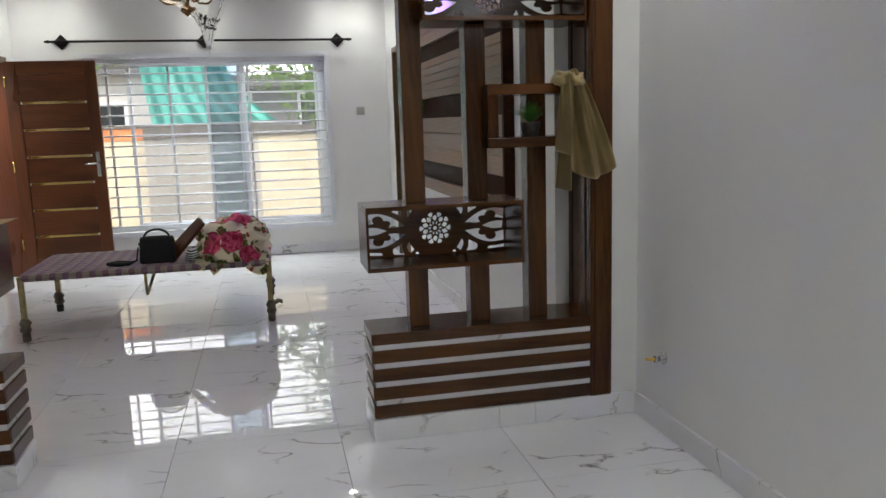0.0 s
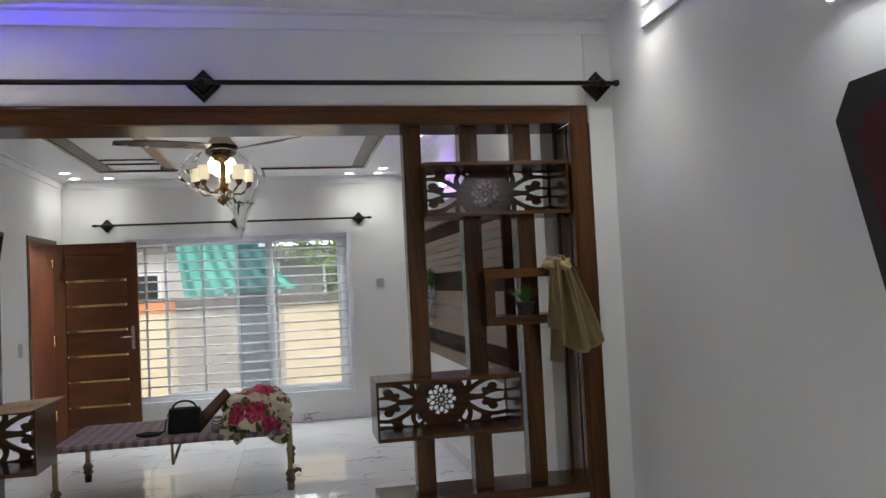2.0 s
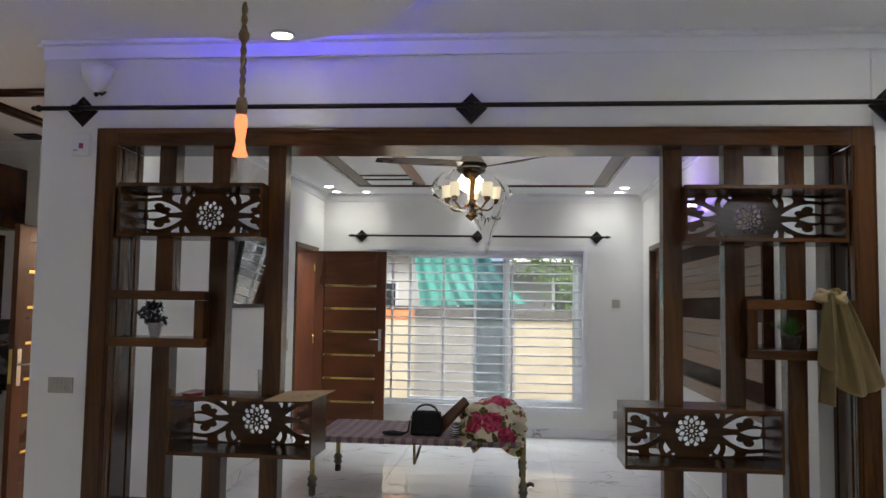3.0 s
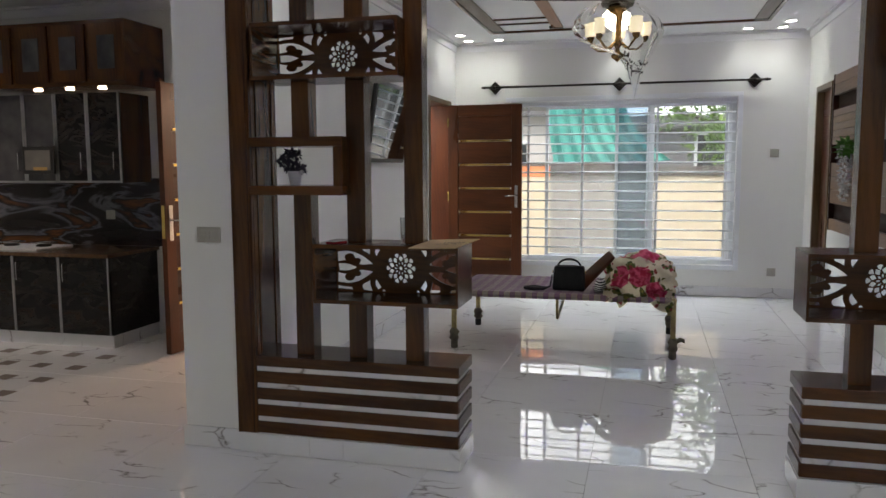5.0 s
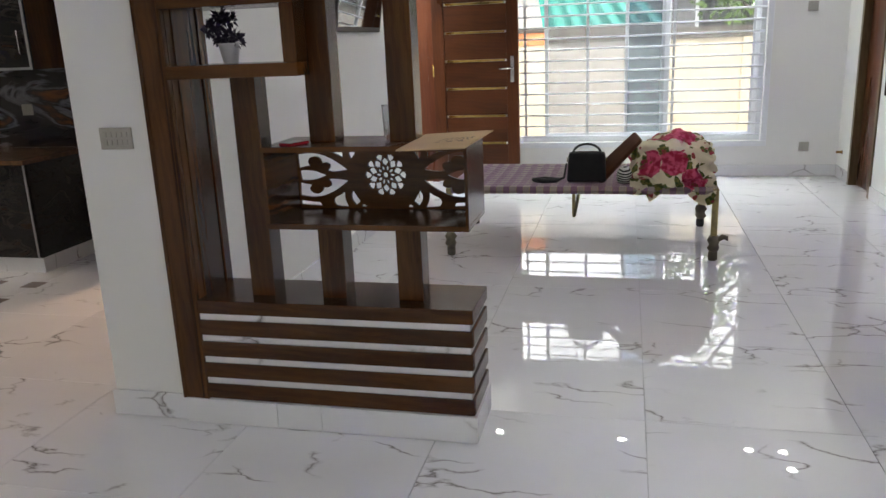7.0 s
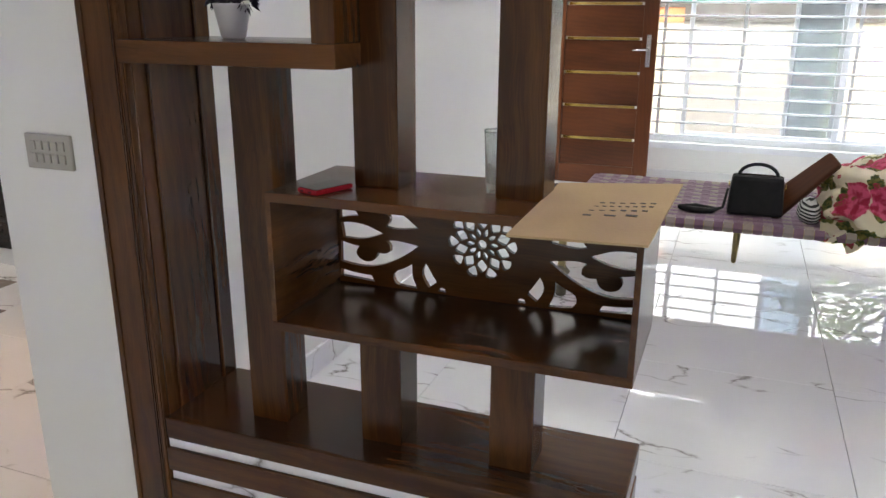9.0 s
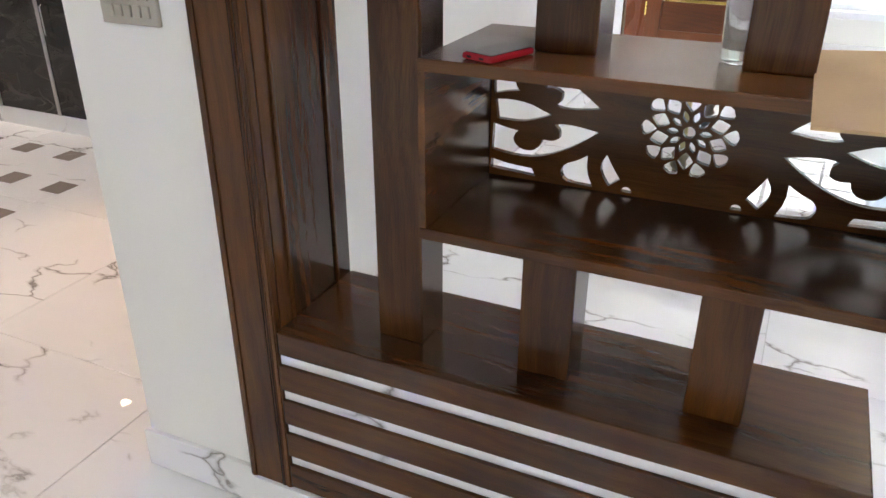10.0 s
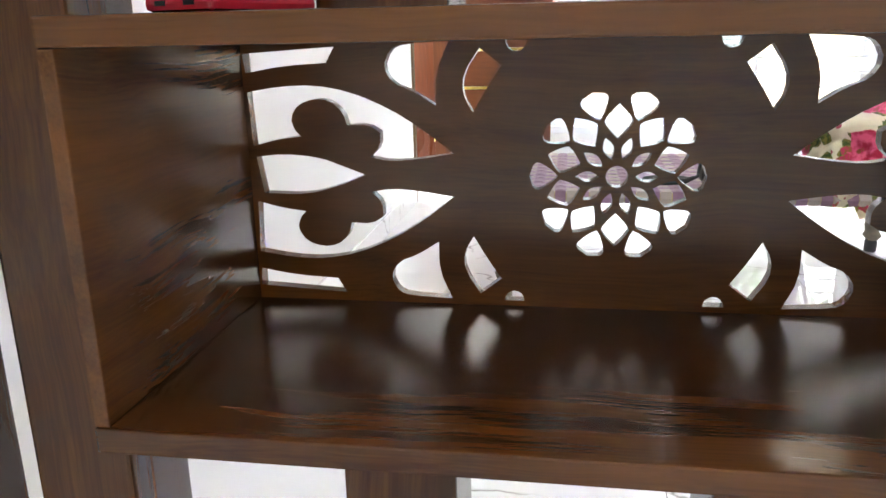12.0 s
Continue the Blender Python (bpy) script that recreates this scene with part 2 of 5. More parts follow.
# wall that the screen stands in: pier, lintel and right return
bm = bmesh.new()
box(bm, XP, 0.012, 0.02, 0.26, 0, H)
lintel = bmesh.new()
box(lintel, 0.012, 3.633, 0.02, 0.26, 2.308, H)
for v in lintel.verts:
    v.co.y += 0.04 * v.co.x / 3.645
structure("wall_lintel", lintel, paint, "white painted wall above the wide opening")
box(bm, 3.633, XN, 0.04, 0.30, 0, H)
structure("wall_middle", bm, paint, "white painted wall framing a wide opening")
structure("wall_lounge_right", boxed(XN, XN + 0.15, YB, 0.30, 0, H), paint, "plain white painted lounge wall")
structure("wall_lounge_back", boxed(XK, XN, YB - 0.15, YB, 0, H), paint, "plain white painted wall")
structure("wall_kitchen_left", boxed(XK - 0.15, XK, YB, YK, 0, H), paint, "plain white painted wall")
KD0, KD1 = -1.46, -0.68
bm = bmesh.new()
box(bm, XK, KD0, YK, YK + 0.14, 0, H)
box(bm, KD1, XP, YK, YK + 0.14, 0, H)
box(bm, KD0, KD1, YK, YK + 0.14, 2.08, H)
structure("wall_kitchen_back", bm, paint, "white painted kitchen wall with a doorway")
# closed room behind the kitchen door
bm = bmesh.new()
box(bm, -2.3, -2.2, YK + 0.14, 3.75, 0, H)
box(bm, -2.3, XP, 3.75, 3.85, 0, H)
structure("wall_back_room", bm, paint, "plain painted back room wall")
structure("ceiling", boxed(XK - 0.15, XN + 0.15, YB - 0.15, 0.02, H, H + 0.12), ceiling_paint, "white plaster ceiling")
structure("ceiling_kitchen", boxed(XK - 0.15, XP, 0.02, 3.85, H, H + 0.12), ceiling_paint, "white plaster ceiling")
structure("ceiling_front_room", boxed(XP, XR + 0.12, 0.26, YF + 0.23, H, H + 0.12), ceiling_paint, "white plaster ceiling with a timber border")


def cornice(name, runs):
    """Stepped plaster moulding under the ceiling; runs along x or y: (axis, a, b, wall, side)."""
    bm = bmesh.new()
    for axis, a, b, w, s in runs:
        for k, (d, z0, z1) in enumerate(((0.05, H - 0.02, H), (0.014, H - 0.088, H - 0.02))):
            lo, hi = sorted((w, w + s * d))
            if axis == "x":
                box(bm, a, b, lo, hi, z0, z1, 0.004)
            else:
                box(bm, lo, hi, a, b, z0, z1, 0.004)
    return structure(name, bm, ceiling_paint, "stepped white plaster cornice")


cornice("trim_front_room", [("x", XL + 0.075, XR - 0.075, YF - 0.001, -1), ("y", 0.34, YF - 0.001, XL + 0.001, 1), ("y", 0.34, YF - 0.001, XR - 0.001, -1)])
cornice("trim_lounge", [("x", XP, XN - 0.02, 0.019, -1), ("y", YB, -0.36, XN - 0.001, -1)])
cornice("trim_kitchen", [("x", XK, XP, YK - 0.001, -1), ("y", 0.02, YK - 0.08, XP - 0.001, -1)])

from mathutils.geometry import delaunay_2d_cdt

# ---------- carved screen: two mirrored halves under one beam ----------
def chaikin(pts, n=2):
    for _ in range(n):
        out = []
        for i, p in enumerate(pts):
            q, r = pts[i - 1], pts[(i + 1) % len(pts)]
            a, b = Vector(p) - Vector(q), Vector(r) - Vector(p)
            if a.length and b.length and a.angle(b) > 0.95:
                out.append(tuple(p))          # keep sharp tips
            else:
                out += [tuple(Vector(p) * 0.75 + Vector(q) * 0.25), tuple(Vector(p) * 0.75 + Vector(r) * 0.25)]
        pts = out
    return pts


# one quarter of the fretwork, in thousandths of a metre from the rosette
LEAF = [(-328, 75), (-298, 80), (-266, 81), (-233, 75), (-198, 60), (-168, 41), (-141, 19.5), (-173, 14.5), (-198, 12.5), (-217, 16), (-207, 26), (-207, 39),
        (-218, 46), (-237, 45), (-240, 57), (-251, 67), (-266, 69), (-281, 64), (-289, 52), (-286, 41), (-280, 35), (-303, 32), (-326, 26)]
STRIP = [(-330, 109), (-245, 114), (-253, 100), (-293, 98), (-328, 92)]
FAN = [(-186, 115), (-144, 117), (-156, 90), (-156, 62), (-176, 75), (-194, 82), (-202, 96), (-196, 110)]
PETAL = [(-118, 111), (-99, 96), (-113, 75), (-124, 56), (-133, 72), (-132, 90)]
BUD = [(-324, 16), (-298, 19), (-264, 16), (-238, 6), (-222, 0), (-248, -11), (-278, -19), (-319, -18)]


def inside(p, poly):
    c = False
    for i, (x1, y1) in enumerate(poly):
        x0, y0 = poly[i - 1]
        if (y0 > p[1]) != (y1 > p[1]) and p[0] < (x1 - x0) * (p[1] - y0) / (y1 - y0) + x0:
            c = not c
    return c


def fret_panel(w, h, thick):
    """Board of w by h with the cut-out flower pattern, as a mesh in x and z, centred."""
    loops = [[(-w / 2, -h / 2), (w / 2, -h / 2), (w / 2, h / 2), (-w / 2, h / 2)]]
    kx, kz = (w / 2 - 0.006) / 0.330, (h / 2 - 0.004) / 0.119
    for sx in (1, -1):
        for sz in (1, -1):
            for shape in (LEAF, STRIP, FAN, PETAL):
                loops.append(chaikin([(sx * x * kx / 1000, sz * z * kz / 1000) for x, z in shape], 1))
            loops.append([(sx * (-0.087 + 0.009 * math.cos(a * math.pi / 8)) * kx, sz * (0.117 - 0.0095 * math.sin(a * math.pi / 8)) * kz) for a in range(9)])
        loops.append(chaikin([(sx * x * kx / 1000, z * kz / 1000) for x, z in BUD], 1))
    loops.append([(0.0095 * math.cos(a * math.pi / 8), 0.0095 * math.sin(a * math.pi / 8)) for a in range(16)])
    for k in range(10):
        a = math.pi / 2 + k * math.pi / 5
        for r0, r1, half, off, kind in ((0.0150, 0.0350, 0.0046, math.pi / 10, 0), (0.0320, 0.0620, 0.0120, 0, 1), (0.0500, 0.0745, 0.0172, math.pi / 10, 2)):
            er, et = Vector((math.cos(a + off), math.sin(a + off))), Vector((-math.sin(a + off), math.cos(a + off)))
            side = []
            for j in range(1, 8):
                v = j / 8
                w = half * (math.sin(math.pi * v), 1 - abs(2 * v - 1) ** 1.35, (v ** 0.75) * (1 - v ** 7))[kind]
                side.append((r0 + (r1 - r0) * v, w))
            pts = [tuple(er * r0)] + [tuple(er * r + et * w) for r, w in side] + [tuple(er * r1)] + [tuple(er * r - et * w) for r, w in reversed(side)]
            loops.append(pts)
    verts, edges = [], []
    for lp in loops:
        n0 = len(verts)
        verts += [Vector(p) for p in lp]
        edges += [(n0 + i, n0 + (i + 1) % len(lp)) for i in range(len(lp))]
    co, _, tris, _, _, _ = delaunay_2d_cdt(verts, edges, [], 0, 1e-6)
    boxes = [(min(p[0] for p in lp), max(p[0] for p in lp), min(p[1] for p in lp), max(p[1] for p in lp), lp) for lp in loops[1:]]
    b2 = bmesh.new()
    vs = [b2.verts.new((p[0], 0, p[1])) for p in co]
    for t in tris:
        c = (co[t[0]] + co[t[1]] + co[t[2]]) / 3
        if not inside(c, loops[0]) or any(x0 <= c[0] <= x1 and z0 <= c[1] <= z1 and inside(c, lp) for x0, x1, z0, z1, lp in boxes):
            continue
        try:
            b2.faces.new([vs[i] for i in t])
        except ValueError:
            pass
    back = bmesh.ops.extrude_face_region(b2, geom=list(b2.faces))["geom"]
    bmesh.ops.translate(b2, verts=[v for v in back if isinstance(v, bmesh.types.BMVert)], vec=(0, thick, 0))
    bmesh.ops.recalc_face_normals(b2, faces=b2.faces)
    return b2


BASE = 0.482      # top of the low plinth
SK = 0.095        # marble skirting height
BEAM0, BEAM1 = 2.220, 2.307


def screen_half(mirror, label):
    """One half of the screen, from its outer stile (x = 0) to its open end; mirror flips it to the other side."""
    X0, Y0 = (3.645, 0.04) if mirror else (0.0, 0.0)
    sx = -1 if mirror else 1

    def bx(x0, x1, y0, y1, z0, z1, bevel=0.003):
        a, b = sorted((X0 + sx * x0, X0 + sx * x1))
        return boxed(a, b, Y0 + y0, Y0 + y1, z0, z1, bevel=bevel)

    root = thing("carved_screen", label, "room divider", "halves of the carved screen")
    # outer stile with its moulded edge, and the jamb lining behind it
    b = bx(0.0, 0.107, 0.0, 0.02, SK, BEAM1, 0.004)
    mould = []
    for x0, x1, d in ((0.006, 0.018, 0.003), (0.084, 0.090, 0.002), (0.095, 0.104, 0.002)):
        a, c = sorted((X0 + sx * x0, X0 + sx * x1))
        mould.append(boxed(a, c, Y0 - d, Y0 - 0.0002, SK + 0.002, BEAM0 - 0.002, bevel=0.002))
    stile = part("stile", b, wood_z, root)
    for q in mould:
        part("moulding", q, wood_z, stile)
    part("jamb_lining", bx(0.087, 0.107, 0.021, 0.272, BASE - 0.05, BEAM0, 0.002), wood_z, root)
    for y0, y1 in ((0.055, 0.063), (0.214, 0.222)):
        part("bead", bx(0.106, 0.112, y0, y1, BASE + 0.002, BEAM0 - 0.002, 0.002), wood_z, root)
    # low plinth: marble core, timber cap and boards with gaps
    part("plinth_core", bx(0.012, 1.098, 0.008, 0.262, 0.0, 0.43, 0.0), skirt_marble, root, "veined white marble core")
    for x0, x1 in ((0.012, 0.378), (0.3795, 0.548), (0.5495, 1.116)):
        part("skirting", bx(x0, x1, -0.008, 0.272, 0.003, SK + 0.004, 0.0015), skirt_marble, root, "veined white marble skirting")
    part("cap", bx(0.107, 1.110, 0.0, 0.275, 0.432, BASE, 0.004), wood_x, root)
    for k in range(4):
        z0 = 0.104 + k * 0.0825
        part("plank", bx(0.107, 1.108, -0.002, 0.0075, z0, z0 + 0.057, 0.002), wood_x, root)
        part("plank", bx(1.0985, 1.110, 0.0085, 0.268, z0, z0 + 0.057, 0.003), wood_y, root)
    # posts, broken where a box or the niche crosses them
    P1, P2, P3 = (0.285, 0.373), (0.556, 0.646), (0.836, 0.924)
    py0, py1 = 0.080, 0.172
    for (x0, x1), spans in ((P1, ((BASE, 1.253), (1.296, 1.476), (1.520, 1.778), (2.035, BEAM0)) if mirror else ((BASE, 1.253), (1.520, 1.778), (2.035, BEAM0))), (P2, ((BASE, 0.756), (1.030, 1.778), (2.035, BEAM0))), (P3, ((BASE, 0.756), (1.030, BEAM0)))):
        for z0, z1 in spans:
            part("post", bx(x0, x1, py0, py1, z0, z1, 0.0035), wood_z, root)

    def crate(name, x0, x1, z0, z1, panel):
        t, e = 0.018, 0.011
        y0, y1 = -0.032, 0.250
        c = part(name, bx(x0, x1, y0, y1, z1 - t, z1, 0.002), wood_x, root)
        part("bottom_board", bx(x0, x1, y0, y1, z0, z0 + t, 0.002), wood_x, c)
        part("side_board", bx(x0, x0 + e, y0 + 0.001, y1 - 0.001, z0 + t, z1 - t, 0.0015), wood_y, c)
        part("side_board", bx(x1 - e, x1, y0 + 0.001, y1 - 0.001, z0 + t, z1 - t, 0.0015), wood_y, c)
        if panel:
            fp = fret_panel(x1 - x0 - 2 * e + 0.004, z1 - z0 - 2 * t + 0.004, 0.012)
            bmesh.ops.translate(fp, verts=fp.verts, vec=(X0 + sx * ((x0 + x1) / 2 - 0.003), Y0 + 0.228, (z0 + z1) / 2 + 0.001))
            part("fretwork_panel", fp, wood_x, c, "dark board with cut-out leaves and a rosette")

    crate("lower_box", 0.426, 1.114, 0.756, 1.030, True)
    crate("upper_box", 0.139, 0.846, 1.778, 2.035, True)
    # open square niche beside the jamb
    n = part("niche", bx(0.107, 0.576, -0.018, 0.235, 1.476, 1.520, 0.003), wood_x, root)
    part("bottom_board", bx(0.107, 0.576, -0.018, 0.235, 1.253, 1.296, 0.003), wood_x, n)
    part("side_board", bx(0.530, 0.576, -0.017, 0.234, 1.2965, 1.4755, 0.002), wood_z, n)
    return moved(root, (X0 + sx * 0.55, Y0 + 0.136, 0))


screen_half(False, "dark walnut screen with carved boxes on a slatted plinth")
screen_half(True, "dark walnut screen with carved boxes beside the lounge wall")
beam = thing("screen_beam", "dark walnut lintel beam spanning the wide opening", "beam")
for nm, a in (("fascia", (0.108, 3.537, 0.0, 0.019, BEAM0, BEAM1)), ("moulding", (0.108, 3.537, -0.006, -0.0003, BEAM1 - 0.028, BEAM1 - 0.01)), ("soffit", (0.108, 3.537, 0.0195, 0.272, BEAM0 - 0.001, BEAM0 + 0.02))):
    b = boxed(*a, bevel=0.002)
    for v in b.verts:
        v.co.y += 0.04 * v.co.x / 3.645
    part(nm, b, wood_x, beam)
moved(beam, (1.82, 0.13, BEAM0))

# ---------- window ----------
win = tagged(new("window_1"), "wide white sliding window behind white security bars", "", "", "structure")
win.location = (1.6, YF + 0.1, WZ0)
FR = 0.045
for nm, a in (("window_frame", (WX0, WX1, WZ0, WZ0 + FR)), ("window_frame", (WX0, WX1, WZ1 - FR, WZ1)), ("window_frame", (WX0, WX0 + FR, WZ0 + FR, WZ1 - FR)), ("window_frame", (WX1 - FR, WX1, WZ0 + FR, WZ1 - FR))):
    part(nm, boxed(a[0], a[1], YF + 0.06, YF + 0.16, a[2], a[3], bevel=0.003), white_pvc, win)
clear = glass("window_glass", (0.97, 0.98, 0.98))
sock(clear.node_tree.nodes["Principled BSDF"], trans=0.95)
dusty = glass("dusty_window_glass", (0.88, 0.89, 0.90), 0.0)
sock(dusty.node_tree.nodes["Principled BSDF"], trans=0.93)
blue_glass = glass("blue_tinted_glass", (0.27, 0.36, 0.45))
for x0, x1, y, g in ((0.80, 1.975, YF + 0.125, dusty), (1.925, WX1 - FR, YF + 0.095, clear), (1.56, 1.93, YF + 0.142, blue_glass)):
    s = part("sash", boxed(x0, x0 + 0.035, y - 0.012, y + 0.012, WZ0 + FR, WZ1 - FR, bevel=0.002), white_pvc, win)
    part("sash_stile", boxed(x1 - 0.035, x1, y - 0.012, y + 0.012, WZ0 + FR, WZ1 - FR, bevel=0.002), white_pvc, s)
    for z0 in (WZ0 + FR, WZ1 - FR - 0.035):
        part("sash_rail", boxed(x0 + 0.035, x1 - 0.035, y - 0.011, y + 0.011, z0, z0 + 0.035, bevel=0.002), white_pvc, s)
    pane = part("pane", boxed(x0 + 0.03, x1 - 0.03, y - 0.002, y + 0.002, WZ0 + FR + 0.03, WZ1 - FR - 0.03), g, s)
    pane.visible_shadow = False
# plaster reveal lip round the opening
b = boxed(WX0 - 0.05, WX1 + 0.05, YF - 0.012, YF + 0.0, WZ0 - 0.05, WZ0, bevel=0.003)
box(b, WX0 - 0.05, WX1 + 0.05, YF - 0.012, YF + 0.0, WZ1, WZ1 + 0.05, 0.003)
box(b, WX1, WX1 + 0.05, YF - 0.012, YF + 0.0, WZ0, WZ1, 0.003)
part("window_sill", b, white_pvc, win, "raised white surround")
for k in range(17):
    z = WZ0 + 0.055 + k * 0.1035
    part("bar", tube([(WX0 + 0.01, YF + 0.035, z), (WX1 - 0.01, YF + 0.035, z)], 0.0085, 8), bar_paint, win)
for x in (0.62, 1.215, 2.005, 2.70):
    part("upright_bar", boxed(x - 0.012, x + 0.012, YF + 0.044, YF + 0.05, WZ0 + 0.01, WZ1 - 0.01), bar_paint, win)
for c in win.children:
    c.matrix_parent_inverse = Matrix.Translation(win.location).inverted()


# ---------- doors ----------
def leaf_parts(root, w, h, t, tone_z, tone_x, strips):
    """A panelled leaf in local space: x from the hinge, y thickness, with thin gold inlays."""
    st = 0.11
    part("stile", boxed(0, st, 0, t, 0, h, bevel=0.003), tone_z, root)
    part("stile", boxed(w - st, w, 0, t, 0, h, bevel=0.003), tone_z, root)
    part("rail", boxed(st, w - st, 0, t, h - 0.12, h, bevel=0.003), tone_x, root)
    part("rail", boxed(st, w - st, 0, t, 0, 0.15, bevel=0.003), tone_x, root)
    heights = [0.365 + 0.257 * k for k in range(strips)]
    for z0, z1 in zip([0.139] + heights, heights + [h - 0.109]):
        part("panel", boxed(st + 0.001, w - st - 0.001, 0.009, t - 0.009, z0 + 0.011, z1 - 0.011, bevel=0.003), tone_x, root)
    for z in heights:
        part("gold_inlay", boxed(st + 0.02, w - st - 0.02, 0.007, t - 0.007, z - 0.0095, z + 0.0095, bevel=0.001), gold, root, "thin gold metal strip")


front_door = thing("front_door", "open reddish-brown panelled door with gold inlay strips", "door")
leaf_parts(front_door, 0.81, 2.035, 0.042, door_z, door_x, 6)
plate = part("lock_plate", boxed(0.735, 0.77, -0.006, 0.0, 0.93, 1.17, bevel=0.002), chrome, front_door, "steel lock plate")
part("handle", tube([(0.753, -0.004, 1.06), (0.753, -0.05, 1.06), (0.73, -0.056, 1.06), (0.64, -0.054, 1.055)], [0.009, 0.009, 0.009, 0.007], 10), chrome, plate, "steel lever handle")
for z in (0.25, 1.0, 1.8):
    part("hinge", tube([(0.0, -0.004, z), (0.0, -0.004, z + 0.1)], 0.008, 8), gold, front_door)
front_door.location = (XL - 0.006, 4.985, 0.012)


def door_frame(name, x0, x1, y0, y1, top, material, label):
    """Timber lining of a doorway in a wall that runs along y."""
    root = tagged(new(name), label, "", "", "structure")
    f = 0.05
    part("jamb", boxed(x0, x1, y0, y0 + f, 0, top, bevel=0.003), material, root)
    part("jamb", boxed(x0, x1, y1 - f, y1, 0, top, bevel=0.003), material, root)
    part("head", boxed(x0, x1, y0 + f, y1 - f, top - f, top, bevel=0.003), material, root)
    return root


olive = wood("olive_brown_architrave", (0.10, 0.065, 0.03), (0.22, 0.15, 0.08), "z", 0.4)
door_frame("door_1", XL - 0.06, XL + 0.012, DL0, DL1, DH, olive, "olive-brown timber lining of the front doorway")
b = boxed(XO - 0.01, XL - 0.062, DL1 - 0.045, DL1 - 0.001, 0, DH - 0.002, bevel=0.003)
box(b, XO - 0.01, XL - 0.062, DL0 + 0.001, DL0 + 0.030, 0, DH - 0.002, 0.003)
box(b, XO - 0.01, XL - 0.062, DL0 + 0.031, DL1 - 0.046, DH - 0.04, DH - 0.002, 0.003)
box(b, XL - 0.060, XL + 0.006, DL1 - 0.075, DL1 - 0.052, 0, DH - 0.052, 0.003)
structure("trim_front_door", b, jamb_z, "bright reddish timber lining of the deep front doorway")
door_frame("door_2", XR - 0.012, XR + 0.13, DR0, DR1, DRH, olive, "olive-brown timber lining of a narrow doorway")
side_door = thing("side_door", "closed dark reddish panelled inner door", "door")
b = boxed(XR + 0.05, XR + 0.09, DR0 + 0.052, DR1 - 0.052, 0.01, DRH - 0.052, bevel=0.003)
part("leaf", b, door_z, side_door)
for k in range(5):
    part("louvre", boxed(XR + 0.038, XR + 0.052, DR0 + 0.12, DR1 - 0.12, 1.62 + k * 0.075, 1.67 + k * 0.075, bevel=0.003), door_z, side_door)
moved(side_door, (XR + 0.07, (DR0 + DR1) / 2, 0.01))
structure("wall_behind_side_door", boxed(XR + 0.2, XR + 0.25, DR0 - 0.1, DR1 + 0.1, 0, H), paint, "plain wall")


# ---------- curtain rods with square brackets ----------
def rod(label, x0, x1, y_wall, z, brackets):
    root = thing("curtain_rod", label, "curtain rod", "curtain rods", ((x0 + x1) / 2, y_wall, z))
    inv = Matrix.Translation(root.location).inverted()
    y = y_wall - 0.075
    obs = [part("pole", tube([(x0, y, z), (x1, y, z)], 0.0115, 12), dark_iron, root)]
    for x, s in ((x0, -1), (x1, 1)):
        obs.append(part("finial", lathe([(0.012, 0), (0.017, 0.006), (0.017, 0.018), (0.009, 0.026), (0.013, 0.038), (0.004, 0.05)], 12, Matrix.Translation((x, y, z)) @ Matrix.Rotation(s * math.pi / 2, 4, "Y")), dark_iron, root))
    for x in brackets:
        b = bmesh.new()
        tilt = Matrix.Translation((x, y_wall - 0.008, z)) @ Matrix.Rotation(math.pi / 4, 4, "Y")
        for s, d, o in ((0.105, 0.012, 0.0), (0.072, 0.014, -0.010), (0.036, 0.014, -0.018)):
            bmesh.ops.create_cube(b, size=1, matrix=tilt @ Matrix.Translation((0, o, 0)) @ Matrix.Diagonal((s, d, s, 1)))
        bracket = part("bracket", b, dark_iron, root, "square iron rosette bracket")
        obs.append(bracket)
        arm = tube([(x, y_wall - 0.02, z), (x, y - 0.004, z)], 0.009, 8)
        obs.append(part("arm", arm, dark_iron, root))
        obs.append(part("cup", lathe([(0.017, -0.016), (0.019, -0.012), (0.019, 0.012), (0.017, 0.016)], 12, Matrix.Translation((x, y, z)) @ Matrix.Rotation(math.pi / 2, 4, "Y")), dark_iron, root))
    for o in obs:
        o.matrix_parent_inverse = inv
    return root


rod("dark bronze curtain rod with square brackets above the window", 0.16, 3.05, YF, 2.25, (0.253, 1.60, 2.951))
rod("dark bronze curtain rod with square brackets above the opening", -0.26, 3.74, 0.02, 2.392, (-0.085, 1.825, 3.675))


# ---------- downlights ----------
ring_white = plain("white_lamp_ring", (0.78, 0.78, 0.78), (0.74, 0.74, 0.74), 8, 0.4, 0.02)


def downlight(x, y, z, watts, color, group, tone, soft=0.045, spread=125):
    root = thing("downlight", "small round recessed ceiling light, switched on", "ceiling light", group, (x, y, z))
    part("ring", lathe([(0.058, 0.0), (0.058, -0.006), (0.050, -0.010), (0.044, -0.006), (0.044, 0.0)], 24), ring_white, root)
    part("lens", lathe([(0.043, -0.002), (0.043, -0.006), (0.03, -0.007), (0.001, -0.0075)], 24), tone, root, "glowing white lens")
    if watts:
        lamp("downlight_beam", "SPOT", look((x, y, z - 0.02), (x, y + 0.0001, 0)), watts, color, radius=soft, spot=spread)


